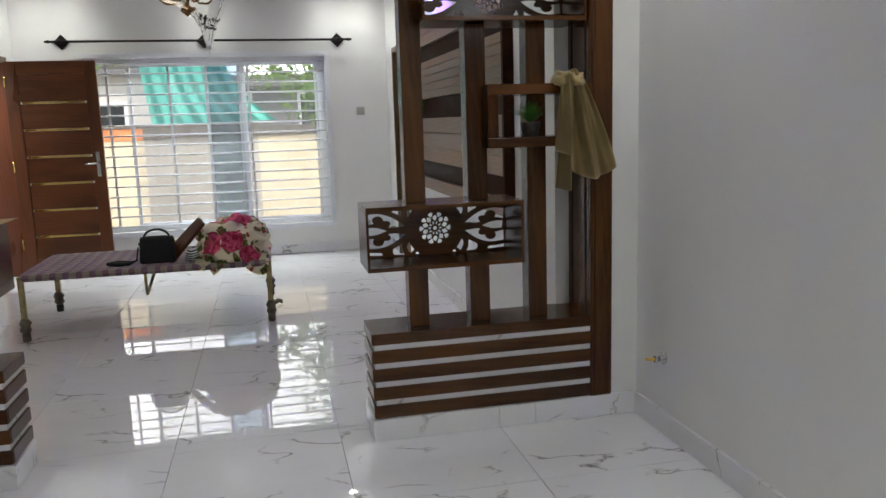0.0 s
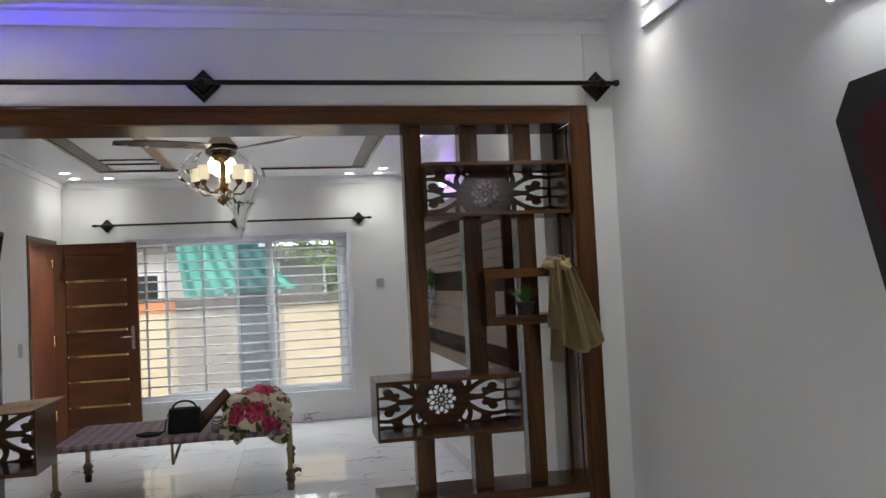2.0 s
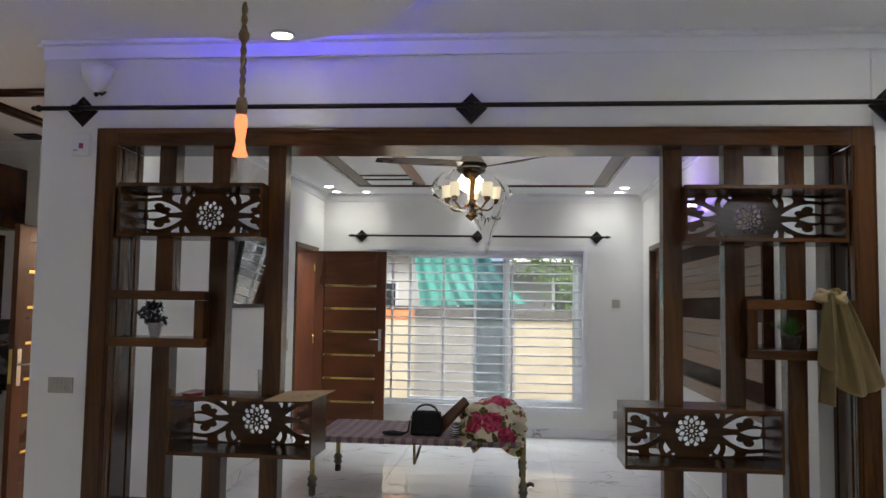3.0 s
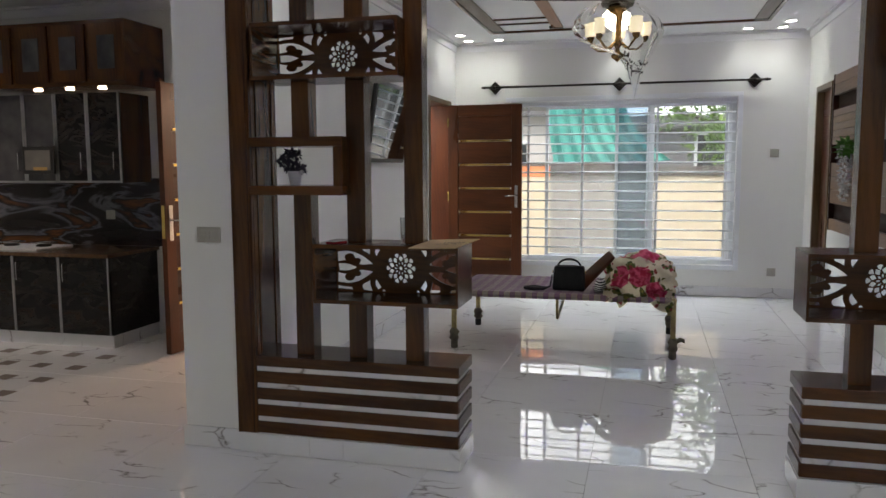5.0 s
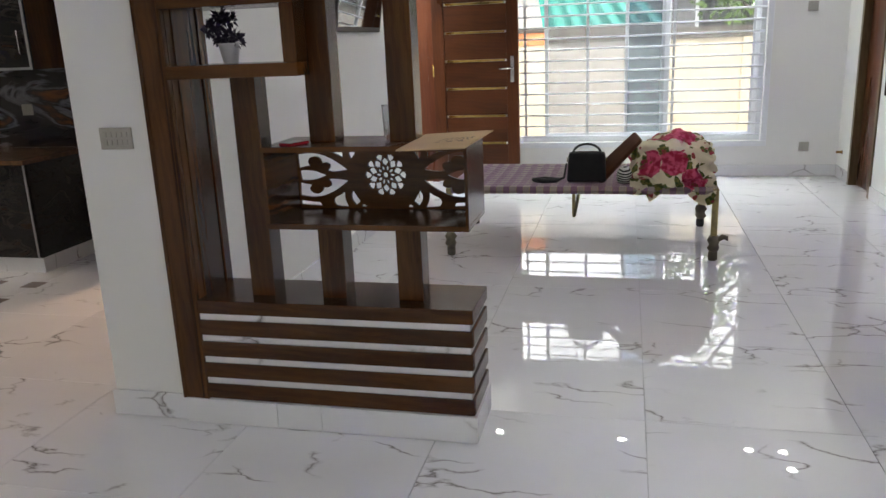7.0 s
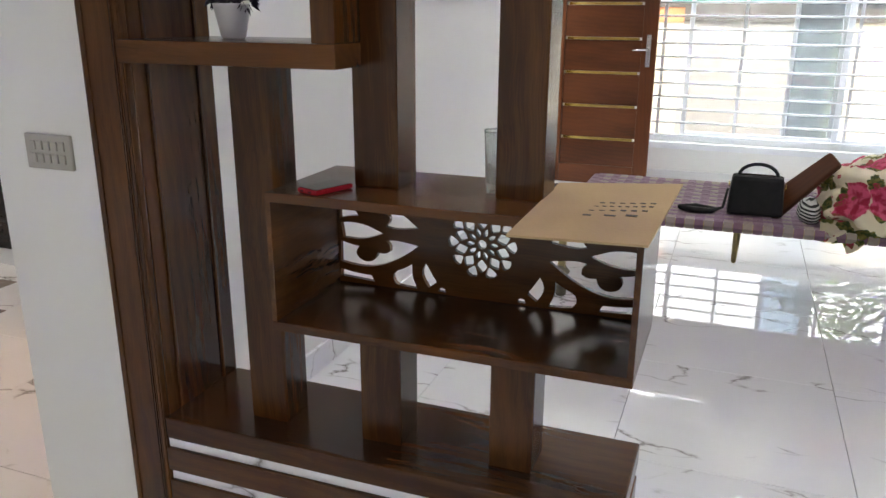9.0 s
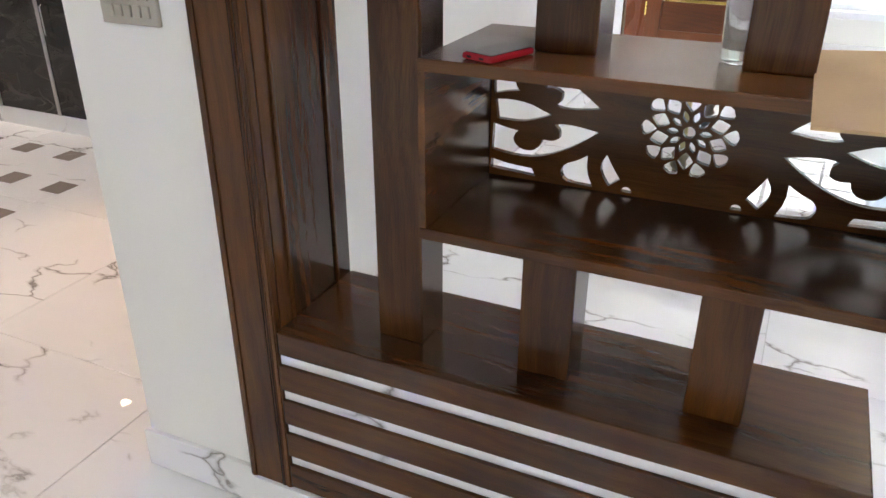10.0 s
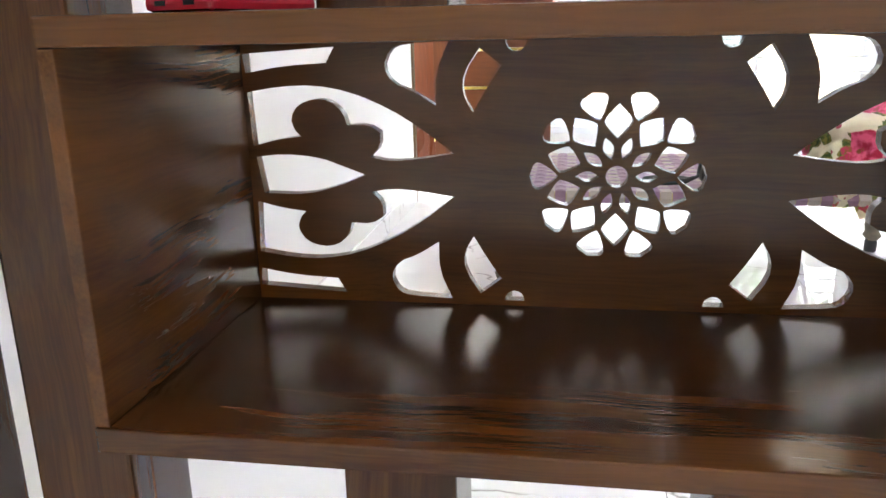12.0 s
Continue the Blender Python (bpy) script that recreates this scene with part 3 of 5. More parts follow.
COOL = (0.95, 1.0, 0.93)
for x, y in ((0.0, 5.08), (0.335, 5.09), (1.61, 5.12), (2.85, 5.09), (3.17, 5.10), (0.0, 4.70), (3.19, 4.77), (3.27, 2.95), (0.0, 0.72), (0.34, 0.72), (1.63, 0.72), (2.86, 0.72), (3.17, 0.72)):
    downlight(x, y, H, 4, COOL, "front room ceiling lights", lamp_white)
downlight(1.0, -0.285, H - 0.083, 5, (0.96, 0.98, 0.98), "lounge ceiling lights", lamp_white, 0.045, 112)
# lounge lights with y below -1 are unseen, added to light the room
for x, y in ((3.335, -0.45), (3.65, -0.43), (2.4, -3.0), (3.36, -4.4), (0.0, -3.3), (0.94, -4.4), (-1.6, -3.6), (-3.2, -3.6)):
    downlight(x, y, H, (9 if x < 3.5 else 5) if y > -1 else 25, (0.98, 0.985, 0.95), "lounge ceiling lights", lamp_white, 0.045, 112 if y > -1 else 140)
warm_lens = glow("lit_warm_lens", (1.0, 0.72, 0.48), 16)
for x, y in ((-4.36, 1.92 - 1.0), (-2.8, 1.0)):
    downlight(x, y, H, 46, (1, 0.86, 0.76), "kitchen ceiling lights", lamp_white, 0.3)
lamp("back_room_lamp", "POINT", Matrix.Translation((-1.1, 2.9, 2.2)), 52, (1.0, 0.66, 0.46), radius=0.45)

# ---------- lounge ceiling disc with its blue cove light ----------
disc = thing("ceiling_disc", "round dropped plaster panel with hidden blue light", "ceiling panel", at=(0.95, -0.98, H - 0.07))
part("panel", lathe([(0.775, -0.012), (0.785, -0.004), (0.785, 0.012), (0.775, 0.02)], 72), ceiling_paint, disc)
part("hanger", lathe([(0.55, 0.018), (0.55, 0.07)], 48), ceiling_paint, disc)
blue_led = glow("blue_led_strip", (0.10, 0.06, 1.0), 24)
strip = bmesh.new()
for i in range(72):
    a, b_ = 2 * math.pi * i / 72, 2 * math.pi * (i + 1) / 72
    vs = [strip.verts.new((0.70 * math.cos(t), 0.70 * math.sin(t), z)) for t, z in ((a, 0.022), (b_, 0.022), (b_, 0.034), (a, 0.034))]
    strip.faces.new(vs)
bmesh.ops.remove_doubles(strip, verts=strip.verts, dist=0.0001)
bmesh.ops.solidify(strip, geom=strip.faces, thickness=0.006)
part("light_strip", strip, blue_led, disc, "glowing blue light strip")

# ---------- timber border on the front room ceiling ----------
border = thing("ceiling_border", "dark timber strip border on the white ceiling", "ceiling trim", at=(1.6, 2.9, H))
inv = Matrix.Translation((-1.6, -2.9, -H))
grey_trim = wood("grey_brown_ceiling_strip", (0.13, 0.10, 0.08), (0.23, 0.185, 0.15), "y", 0.4)
# inner strip: warm light reflected on the timber is put into its orange tone
lit_trim = wood("lit_copper_ceiling_strip", (0.24, 0.11, 0.05), (0.42, 0.22, 0.11), "y", 0.3)
for x0, x1, y0, y1, m, z in ((0.372, 0.49, 0.95, 4.53, grey_trim, 0.014), (2.84, 2.953, 0.95, 4.53, grey_trim, 0.014), (0.372, 0.49, 4.532, 4.595, dark_iron, 0.018), (2.84, 2.953, 4.532, 4.595, dark_iron, 0.018),
                             (0.335, 0.368, 0.90, 4.64, wood_y, 0.02), (2.957, 2.99, 0.90, 4.64, wood_y, 0.02), (0.368, 2.957, 4.60, 4.64, wood_x, 0.02), (0.368, 2.957, 0.90, 0.94, wood_x, 0.02),
                             (0.985, 1.085, 1.3, 4.42, lit_trim, 0.02), (0.955, 1.085, 4.422, 4.49, dark_iron, 0.022), (0.497, 0.98, 3.94, 3.975, wood_x, 0.014), (0.497, 0.98, 4.19, 4.225, wood_x, 0.014)):
    o = part("strip", boxed(x0, x1, y0, y1, H - z, H - 0.001, bevel=0.002), m, border)
    o.matrix_parent_inverse = inv

# ---------- ceiling fan with lamps ----------
FX, FY, FZ = 1.672, 2.75, 2.625
fan = thing("ceiling_fan", "brass ceiling fan with glass lamps wrapped in clear plastic", "ceiling fan", at=(FX, FY, FZ))
brass = plain("antique_brass", (0.36, 0.22, 0.08), (0.26, 0.15, 0.05), 20, 0.25, 0.05, metal=1.0)
cream_metal = plain("cream_enamel", (0.55, 0.50, 0.40), (0.48, 0.43, 0.34), 12, 0.3, 0.03)
blade_wood = wood("dark_fan_blade", (0.030, 0.012, 0.006), (0.10, 0.045, 0.02), "x", 0.3)
part("motor_housing", lathe([(0.045, 0.108), (0.058, 0.085), (0.082, 0.05), (0.112, 0.018), (0.122, 0.0), (0.122, -0.015), (0.11, -0.03), (0.05, -0.035)], 32), cream_metal, fan)
part("motor_band", lathe([(0.123, 0.004), (0.128, -0.004), (0.126, -0.02), (0.115, -0.034), (0.02, -0.036)], 32), dark_iron, fan)
part("lamp_hub", lathe([(0.075, -0.036), (0.082, -0.06), (0.055, -0.10), (0.025, -0.12), (0.018, -0.30), (0.034, -0.345), (0.016, -0.375), (0.014, -0.40), (0.046, -0.42), (0.046, -0.435), (0.02, -0.455), (0.003, -0.47)], 24), brass, fan)
part("canopy", lathe([(0.062, 0.114), (0.060, 0.104), (0.046, 0.098)], 24), brass, fan)
for k in range(3):
    a = radians(-30 + 120 * k)
    bl = bmesh.new()
    n = 10
    rows = []
    for i in range(n + 1):
        u = i / n
        r = 0.12 + 0.67 * u
        w = 0.045 + 0.03 * math.sin(math.pi * min(1, u * 1.15)) - 0.028 * max(0, u - 0.8) / 0.2
        sweep = 0.05 - 0.17 * u ** 1.5
        rows.append([bl.verts.new((r, sweep + s * w, -0.02 + s * 0.012 + dz)) for s, dz in ((-1, 0), (1, 0), (1, 0.006), (-1, 0.006))])
    for p, q in zip(rows, rows[1:]):
        for j in range(4):
            bl.faces.new((p[j], p[(j + 1) % 4], q[(j + 1) % 4], q[j]))
    bl.faces.new(rows[0])
    bl.faces.new(rows[-1])
    bmesh.ops.recalc_face_normals(bl, faces=bl.faces)
    bmesh.ops.rotate(bl, verts=bl.verts, matrix=Matrix.Rotation(a, 3, "Z"), cent=(0, 0, 0))
    part("blade", bl, blade_wood, fan)
frosted = glow("lit_frosted_shade", (1.0, 0.86, 0.58), 0.5)
for k in range(5):
    a = radians(20 + 72 * k)
    c, s_ = math.cos(a), math.sin(a)
    arm = tube([(r * c, r * s_, z) for r, z in ((0.02, -0.33), (0.085, -0.385), (0.15, -0.38), (0.21, -0.335), (0.225, -0.315))], 0.0075, 8)
    ar = part("lamp_arm", arm, brass, fan)
    at_arm = Matrix.Translation((0.225 * c, 0.225 * s_, -0.085))
    part("cup", lathe([(0.01, -0.245), (0.02, -0.235), (0.028, -0.205), (0.034, -0.20)], 16, at_arm), brass, ar)
    part("shade", lathe([(0.034, -0.205), (0.044, -0.190), (0.044, -0.105), (0.048, -0.092)], 20, at_arm), frosted, ar, "lit frosted glass shade")
wrap = glass("clear_plastic_wrap", (0.97, 0.97, 0.96), 0.08, 1.06)
wb = bmesh.new()
rings = []
for i in range(9):
    u = i / 8
    r = (0.20 + 0.12 * math.sin(math.pi * min(1.0, u * 1.2))) * (1 if u < 0.75 else 1 - (u - 0.75) * 3.2)
    rings.append([wb.verts.new((r * math.cos(t * math.pi / 14) * (1 + 0.08 * math.sin(3.1 * t + 2 * u)) - 0.03 + 0.12 * u * u, r * math.sin(t * math.pi / 14) * (1 + 0.08 * math.cos(2.3 * t)), -0.07 - 0.37 * u - (0.3 * (u - 0.75) / 0.25 * (1 + math.cos(t * math.pi / 14)) / 2 if u > 0.75 else 0))) for t in range(28)])
for p, q in zip(rings, rings[1:]):
    for t in range(28):
        wb.faces.new((p[t], p[(t + 1) % 28], q[(t + 1) % 28], q[t]))
wr = part("plastic_wrap", wb, wrap, fan, "loose clear plastic wrapping")
wr.visible_shadow = False
lamp("fan_lamp_glow", "POINT", Matrix.Translation((FX, FY, FZ - 0.14)), 4, (1, 0.9, 0.72), radius=0.12)

# ---------- rope pendant in the lounge ----------
BX, BY = 0.965, -0.66
pend = thing("pendant_bulb", "orange glass bulb hanging on a jute rope, lit", "pendant lamp", at=(BX, BY, 2.05))
jute = plain("jute_rope", (0.30, 0.21, 0.12), (0.22, 0.15, 0.08), 40, 0.9, 0.6, 200)
for s in range(2):
    part("rope_strand", tube([(0.006 * math.cos(i * 0.9 + s * math.pi), 0.006 * math.sin(i * 0.9 + s * math.pi), 0.20 + i * 0.0118) for i in range(35)], 0.007, 6), jute, pend)
part("knot", lathe([(0.008, 0.44), (0.02, 0.455), (0.022, 0.475), (0.012, 0.495)], 12), jute, pend)
part("socket", lathe([(0.016, 0.22), (0.022, 0.20), (0.022, 0.165), (0.015, 0.15)], 16), jute, pend)
amber = glow("lit_amber_glass", (1.0, 0.20, 0.075), 1.5)
part("bulb", lathe([(0.010, 0.155), (0.021, 0.15), (0.026, 0.125), (0.021, 0.085), (0.016, 0.05), (0.022, 0.012), (0.030, -0.005), (0.027, -0.012), (0.004, -0.013)], 20), amber, pend, "glowing orange fluted glass")
fil = glow("lit_filament", (1.0, 0.62, 0.28), 30)
for dz in (0.03, 0.13):
    part("filament", lathe([(0.002, dz - 0.012), (0.031 if dz < 0.1 else 0.026, dz - 0.008), (0.031 if dz < 0.1 else 0.026, dz + 0.0), (0.002, dz + 0.006)], 12, Matrix.Scale(0.55, 4)), fil, pend)

# ---------- woven cot ----------
CX0, CX1, CY0, CY1, CZ = 0.50, 2.11, 2.38, 3.26, 0.425
cot = thing("cot", "metal-framed cot woven with purple and white webbing", "cot", at=(1.3, 2.82, 0))
cinv = Matrix.Translation((-1.3, -2.82, 0))
pipe_paint = plain("chipped_yellow_enamel", (0.42, 0.33, 0.13), (0.22, 0.17, 0.09), 22, 0.42, 0.3, 90, metal=0.3)
purple_web = plain("purple_webbing", (0.165, 0.085, 0.135), (0.225, 0.135, 0.185), 14, 0.75, 0.4, 300, rand=5.0)
pale_web = plain("pale_webbing", (0.33, 0.28, 0.24), (0.28, 0.235, 0.20), 14, 0.75, 0.4, 300, rand=5.0)
dull_web = plain("mauve_webbing", (0.26, 0.17, 0.22), (0.20, 0.12, 0.17), 14, 0.75, 0.4, 300, rand=5.0)
cob = []
for x0, y0, x1, y1 in ((CX0, CY0, CX1, CY0), (CX0, CY1, CX1, CY1), (CX0, CY0, CX0, CY1), (CX1, CY0, CX1, CY1)):
    cob.append(part("rail", tube([(x0, y0, CZ), (x1, y1, CZ)], 0.019, 10), pipe_paint, cot))
rag = plain("faded_tied_cloth", (0.20, 0.17, 0.12), (0.09, 0.075, 0.06), 18, 0.9, 0.6, 150)
rubber = plain("black_rubber", (0.02, 0.02, 0.02), (0.03, 0.03, 0.03), 20, 0.7, 0.2)
for i, (x, y) in enumerate(((CX0, CY0), (CX1, CY0), (CX0, CY1), (CX1, CY1))):
    leg = part("leg", boxed(x - 0.018, x + 0.018, y - 0.018, y + 0.018, 0.035, CZ + 0.014, bevel=0.005), pipe_paint, cot)
    cob.append(leg)
    part("rubber_foot", lathe([(0.022, 0.0), (0.027, 0.008), (0.027, 0.05), (0.022, 0.06)], 12, Matrix.Translation((x, y, 0))), rubber if i > 1 else rag, leg)
    kb = lathe([(0.022, 0.055), (0.036, 0.075), (0.030, 0.10), (0.039, 0.125), (0.024, 0.155)], 10, Matrix.Translation((x, y, 0)))
    for v in kb.verts:
        v.co += Vector((noise.noise(v.co * 40), noise.noise(v.co * 37 + Vector((5, 0, 0))), 0)) * 0.012
    part("cloth_tie", kb, rag, leg, "cloth rag tied round the leg")
    if i == 1:
        part("cloth_end", tube([(x + 0.02, y - 0.01, 0.125), (x + 0.05, y - 0.015, 0.15), (x + 0.072, y - 0.02, 0.145), (x + 0.078, y - 0.015, 0.125)], [0.012, 0.018, 0.014, 0.004], 8), rag, leg)
cob.append(part("prop", tube([(1.28, CY0 + 0.02, CZ - 0.02), (1.283, CY0 + 0.03, CZ - 0.165), (1.31, CY0 + 0.48, CZ - 0.02)], 0.011, 8), pipe_paint, cot, "folded metal prop"))
NX, NY = 38, 21
px, py = (CX1 - CX0 - 0.03) / NX, (CY1 - CY0 - 0.03) / NY


def strap(points, half, axis):
    b = bmesh.new()
    prev = None
    for p in points:
        side = Vector((half, 0, 0)) if axis == "y" else Vector((0, half, 0))
        row = [b.verts.new(Vector(p) + side * s + Vector((0, 0, dz))) for s, dz in ((-1, 0), (1, 0), (1, 0.002), (-1, 0.002))]
        if prev:
            for j in range(4):
                b.faces.new((prev[j], prev[(j + 1) % 4], row[(j + 1) % 4], row[j]))
        prev = row
    bmesh.ops.recalc_face_normals(b, faces=b.faces)
    return b


sag = lambda x, y: -0.012 * math.sin(math.pi * (x - CX0) / (CX1 - CX0)) * math.sin(math.pi * (y - CY0) / (CY1 - CY0))
for i in range(NX):
    x = CX0 + 0.015 + (i + 0.5) * px
    pts = [(x, CY0 - 0.012, CZ - 0.021), (x, CY0 - 0.0225, CZ), (x, CY0 - 0.008, CZ + 0.0215)]
    pts += [(x, CY0 + 0.015 + (j + 0.5) * py, CZ + 0.0195 + (0.0022 if (i + j) % 2 else -0.0022) + sag(x, CY0 + (j + 0.5) * py)) for j in range(NY)]
    pts += [(x, CY1 + 0.008, CZ + 0.0215), (x, CY1 + 0.0225, CZ), (x, CY1 + 0.012, CZ - 0.021)]
    cob.append(part("web_strap", strap(pts, px * 0.46, "y"), pale_web if i % 2 else purple_web, cot))
for j in range(NY):
    y = CY0 + 0.015 + (j + 0.5) * py
    pts = [(CX0 - 0.012, y, CZ - 0.021), (CX0 - 0.0225, y, CZ), (CX0 - 0.008, y, CZ + 0.0215)]
    pts += [(CX0 + 0.015 + (i + 0.5) * px, y, CZ + 0.0195 + (-0.0022 if (i + j) % 2 else 0.0022) + sag(CX0 + (i + 0.5) * px, y)) for i in range(NX)]
    pts += [(CX1 + 0.008, y, CZ + 0.0215), (CX1 + 0.0225, y, CZ), (CX1 + 0.012, y, CZ - 0.021)]
    cob.append(part("web_strap", strap(pts, py * 0.46, "x"), dull_web, cot))
for o in cob:
    o.matrix_parent_inverse = cinv
TOPZ = CZ + 0.018

# handbag on the cot
bag = thing("handbag", "small black leather handbag with a top handle on the cot", "handbag", at=(1.35, 2.60, TOPZ))
bb = boxed(-0.125, 0.125, -0.055, 0.055, 0.0, 0.185, bevel=0.02)
for v in bb.verts:
    v.co.x *= 1 - 0.10 * v.co.z / 0.185
    v.co.y *= 1 - 0.25 * v.co.z / 0.185
part("body", bb, black_leather, bag)
part("handle", tube([(0.085 * math.cos(t * math.pi / 10), -0.01, 0.18 + 0.058 * math.sin(t * math.pi / 10)) for t in range(11)], 0.008, 8), black_leather, bag)
part("zip", tube([(-0.11, -0.012, 0.182), (-0.05, -0.012, 0.189), (0.05, -0.012, 0.189), (0.11, -0.012, 0.182)], 0.004, 6), dark_iron, bag)
for s in (-1, 1):
    part("ring", tube([(s * 0.122, -0.02 + 0.012 * math.cos(t * math.pi / 6), 0.14 + 0.012 * math.sin(t * math.pi / 6)) for t in range(12)], 0.003, 6, True), gold, bag)
part("strap", tube([(-0.125, -0.03, 0.12), (-0.14, -0.05, 0.03), (-0.19, -0.06, 0.012), (-0.27, -0.075, 0.014), (-0.33, -0.05, 0.016), (-0.26, -0.03, 0.022), (-0.17, -0.035, 0.016)], [0.006, 0.007, 0.013, 0.016, 0.014, 0.014, 0.01], 8), black_leather, bag, "black strap coiled on the webbing")

# wooden board leaning on the quilt
brd = boxed(-0.02, 0.355, -0.075, 0.075, -0.013, 0.013, bevel=0.011)
for v in brd.verts:
    if v.co.x > 0.28:
        v.co.y *= 1 - 0.45 * ((v.co.x - 0.28) / 0.075) ** 2
board = single("wooden_board", brd, door_x, "dark brown wooden board leaning against the quilt", "board")
board.matrix_world = Matrix.Translation((1.42, 2.62, TOPZ + 0.025)) @ Matrix.Rotation(radians(-46), 4, "Y") @ Matrix.Rotation(radians(34), 4, "X")

# striped cushion and flowered quilt


def lump(sx, sy, sz, seed, rough, nu=48, nv=26):
    """A soft heap: a squashed ball with folds and a flattened underside."""
    b = bmesh.new()
    bmesh.ops.create_uvsphere(b, u_segments=nu, v_segments=nv, radius=1)
    for v in b.verts:
        p = v.co.copy()
        d = 1 + rough * noise.noise(p * 1.7 + Vector((seed, 0, 0))) + rough * 0.5 * noise.noise(p * 4.1 + Vector((0, seed, 0))) + rough * 0.22 * noise.noise(p * 9 + Vector((0, 0, seed)))
        z = math.copysign(abs(p.z) ** 0.8, p.z)
        v.co = Vector((p.x * sx * d, p.y * sy * d, max(z, -0.55) * sz * d))
    for f in b.faces:
        f.smooth = True
    return b


def floral():
    m = bpy.data.materials.new("flowered_quilt_cotton")
    N, L, b = nodes_of(m)
    v = coords(N, L)
    wob = N.new("ShaderNodeTexNoise")
    wob.inputs["Scale"].default_value, wob.inputs["Detail"].default_value = 14, 3
    L.new(v, wob.inputs["Vector"])
    ad = N.new("ShaderNodeVectorMath")
    ad.operation = "MULTIPLY_ADD"
    ad.inputs[1].default_value = (0.07, 0.07, 0.07)
    L.new(wob.outputs["Color"], ad.inputs[0])
    L.new(v, ad.inputs[2])
    base = (0.78, 0.71, 0.52)
    prev = None
    for scale, size, tone, dark, pick in ((13.0, 0.46, (0.05, 0.085, 0.014), (0.22, 0.20, 0.04), 0.35), (5.6, 0.47, (0.40, 0.010, 0.050), (0.68, 0.10, 0.20), 0.25), (17.0, 0.33, (0.46, 0.03, 0.09), (0.25, 0.09, 0.03), 0.55)):
        vo = N.new("ShaderNodeTexVoronoi")
        vo.inputs["Scale"].default_value = scale
        L.new(ad.outputs[0], vo.inputs["Vector"])
        inside_ = ramp(N, [(size, (1, 1, 1)), (size + 0.03, (0, 0, 0))])
        L.new(vo.outputs["Distance"], inside_.inputs[0])
        sep = N.new("ShaderNodeSeparateColor")
        L.new(vo.outputs["Color"], sep.inputs[0])
        chosen = N.new("ShaderNodeMath")
        chosen.operation, chosen.inputs[1].default_value = "GREATER_THAN", pick
        L.new(sep.outputs[0], chosen.inputs[0])
        mul = N.new("ShaderNodeMath")
        mul.operation = "MULTIPLY"
        L.new(inside_.outputs[0], mul.inputs[0])
        L.new(chosen.outputs[0], mul.inputs[1])
        pet = ramp(N, [(0.42, tone), (0.58, dark)])
        L.new(noise_of(N, L, v, scale * 5, 2), pet.inputs[0])
        mx = N.new("ShaderNodeMix")
        mx.data_type = "RGBA"
        L.new(mul.outputs[0], mx.inputs["Factor"])
        if prev is None:
            mx.inputs["A"].default_value = (*base, 1)
        else:
            L.new(prev, mx.inputs["A"])
        L.new(pet.outputs[0], mx.inputs["B"])
        prev = mx.outputs["Result"]
    L.new(prev, b.inputs["Base Color"])
    sock(b, rough=0.85)
    bump_of(N, L, b, noise_of(N, L, v, 60, 4), 0.5, 0.004)
    return m


quilt_cloth = floral()
q = lump(0.275, 0.26, 0.172, 3.1, 0.30, 72, 40)
for v in q.verts:
    if v.co.x > 0.1 and v.co.y < -0.1:
        v.co.z -= 0.05 * (v.co.x - 0.1) / 0.17
quilt = thing("quilt", "crumpled cream quilt with red flowers heaped on the cot", "quilt", at=(1.855, 2.66, TOPZ + 0.108))
part("cover", q, quilt_cloth, quilt)
fl = bmesh.new()
nu, nv = 26, 10
grid = []
for i in range(nu + 1):
    u = i / nu
    row = []
    for j in range(nv + 1):
        w = j / nv
        x = -0.24 + 0.50 * u
        depth = 0.09 + 0.05 * math.sin(u * 9.0) * (u > 0.2) + (0.012 if u > 0.62 else 0)
        y = -0.24 - 0.055 * min(1, w * 2.2) + 0.014 * math.sin(u * 30 + w * 2) * w
        row.append(fl.verts.new((x, y, -0.06 - depth * w)))
    grid.append(row)
for i in range(nu):
    for j in range(nv):
        fl.faces.new((grid[i][j], grid[i + 1][j], grid[i + 1][j + 1], grid[i][j + 1])).smooth = True
bmesh.ops.solidify(fl, geom=fl.faces, thickness=0.012)
part("hanging_edge", fl, quilt_cloth, quilt)


def striped(name, a, b_, freq):
    m = bpy.data.materials.new(name)
    N, L, b = nodes_of(m)
    w = N.new("ShaderNodeTexWave")
    w.bands_direction, w.inputs["Scale"].default_value = "Z", freq
    L.new(coords(N, L), w.inputs["Vector"])
    r = ramp(N, [(0.47, a), (0.53, b_)])
    L.new(w.outputs["Fac"], r.inputs[0])
    L.new(r.outputs[0], b.inputs["Base Color"])
    sock(b, rough=0.85)
    return m


cush = single("striped_cushion", lump(0.05, 0.15, 0.055, 8.0, 0.10, 24, 14), striped("black_white_stripe", (0.02, 0.02, 0.02), (0.7, 0.7, 0.68), 22), "small black and white striped cushion beside the quilt", "cushion")
cush.location = (1.585, 2.62, TOPZ + 0.032)

# ---------- things on the screen ----------
SH = 1.0305
card = thing("cardboard_sheet", "flat brown cardboard sheet with handwriting on the carved box", "cardboard", at=(1.03, 0.05, SH))
kraft = plain("brown_cardboard", (0.46, 0.32, 0.17), (0.40, 0.27, 0.14), 5, 0.85, 0.25, 160)
cb = bmesh.new()
cn = [(-0.105, -0.205), (0.10, -0.20), (0.115, 0.235), (-0.11, 0.18)]
lo = [cb.verts.new((x, y, 0.001 + 0.030 * max(0, x + 0.05))) for x, y in cn]
hi = [cb.verts.new((x, y, 0.005 + 0.030 * max(0, x + 0.05))) for x, y in cn]
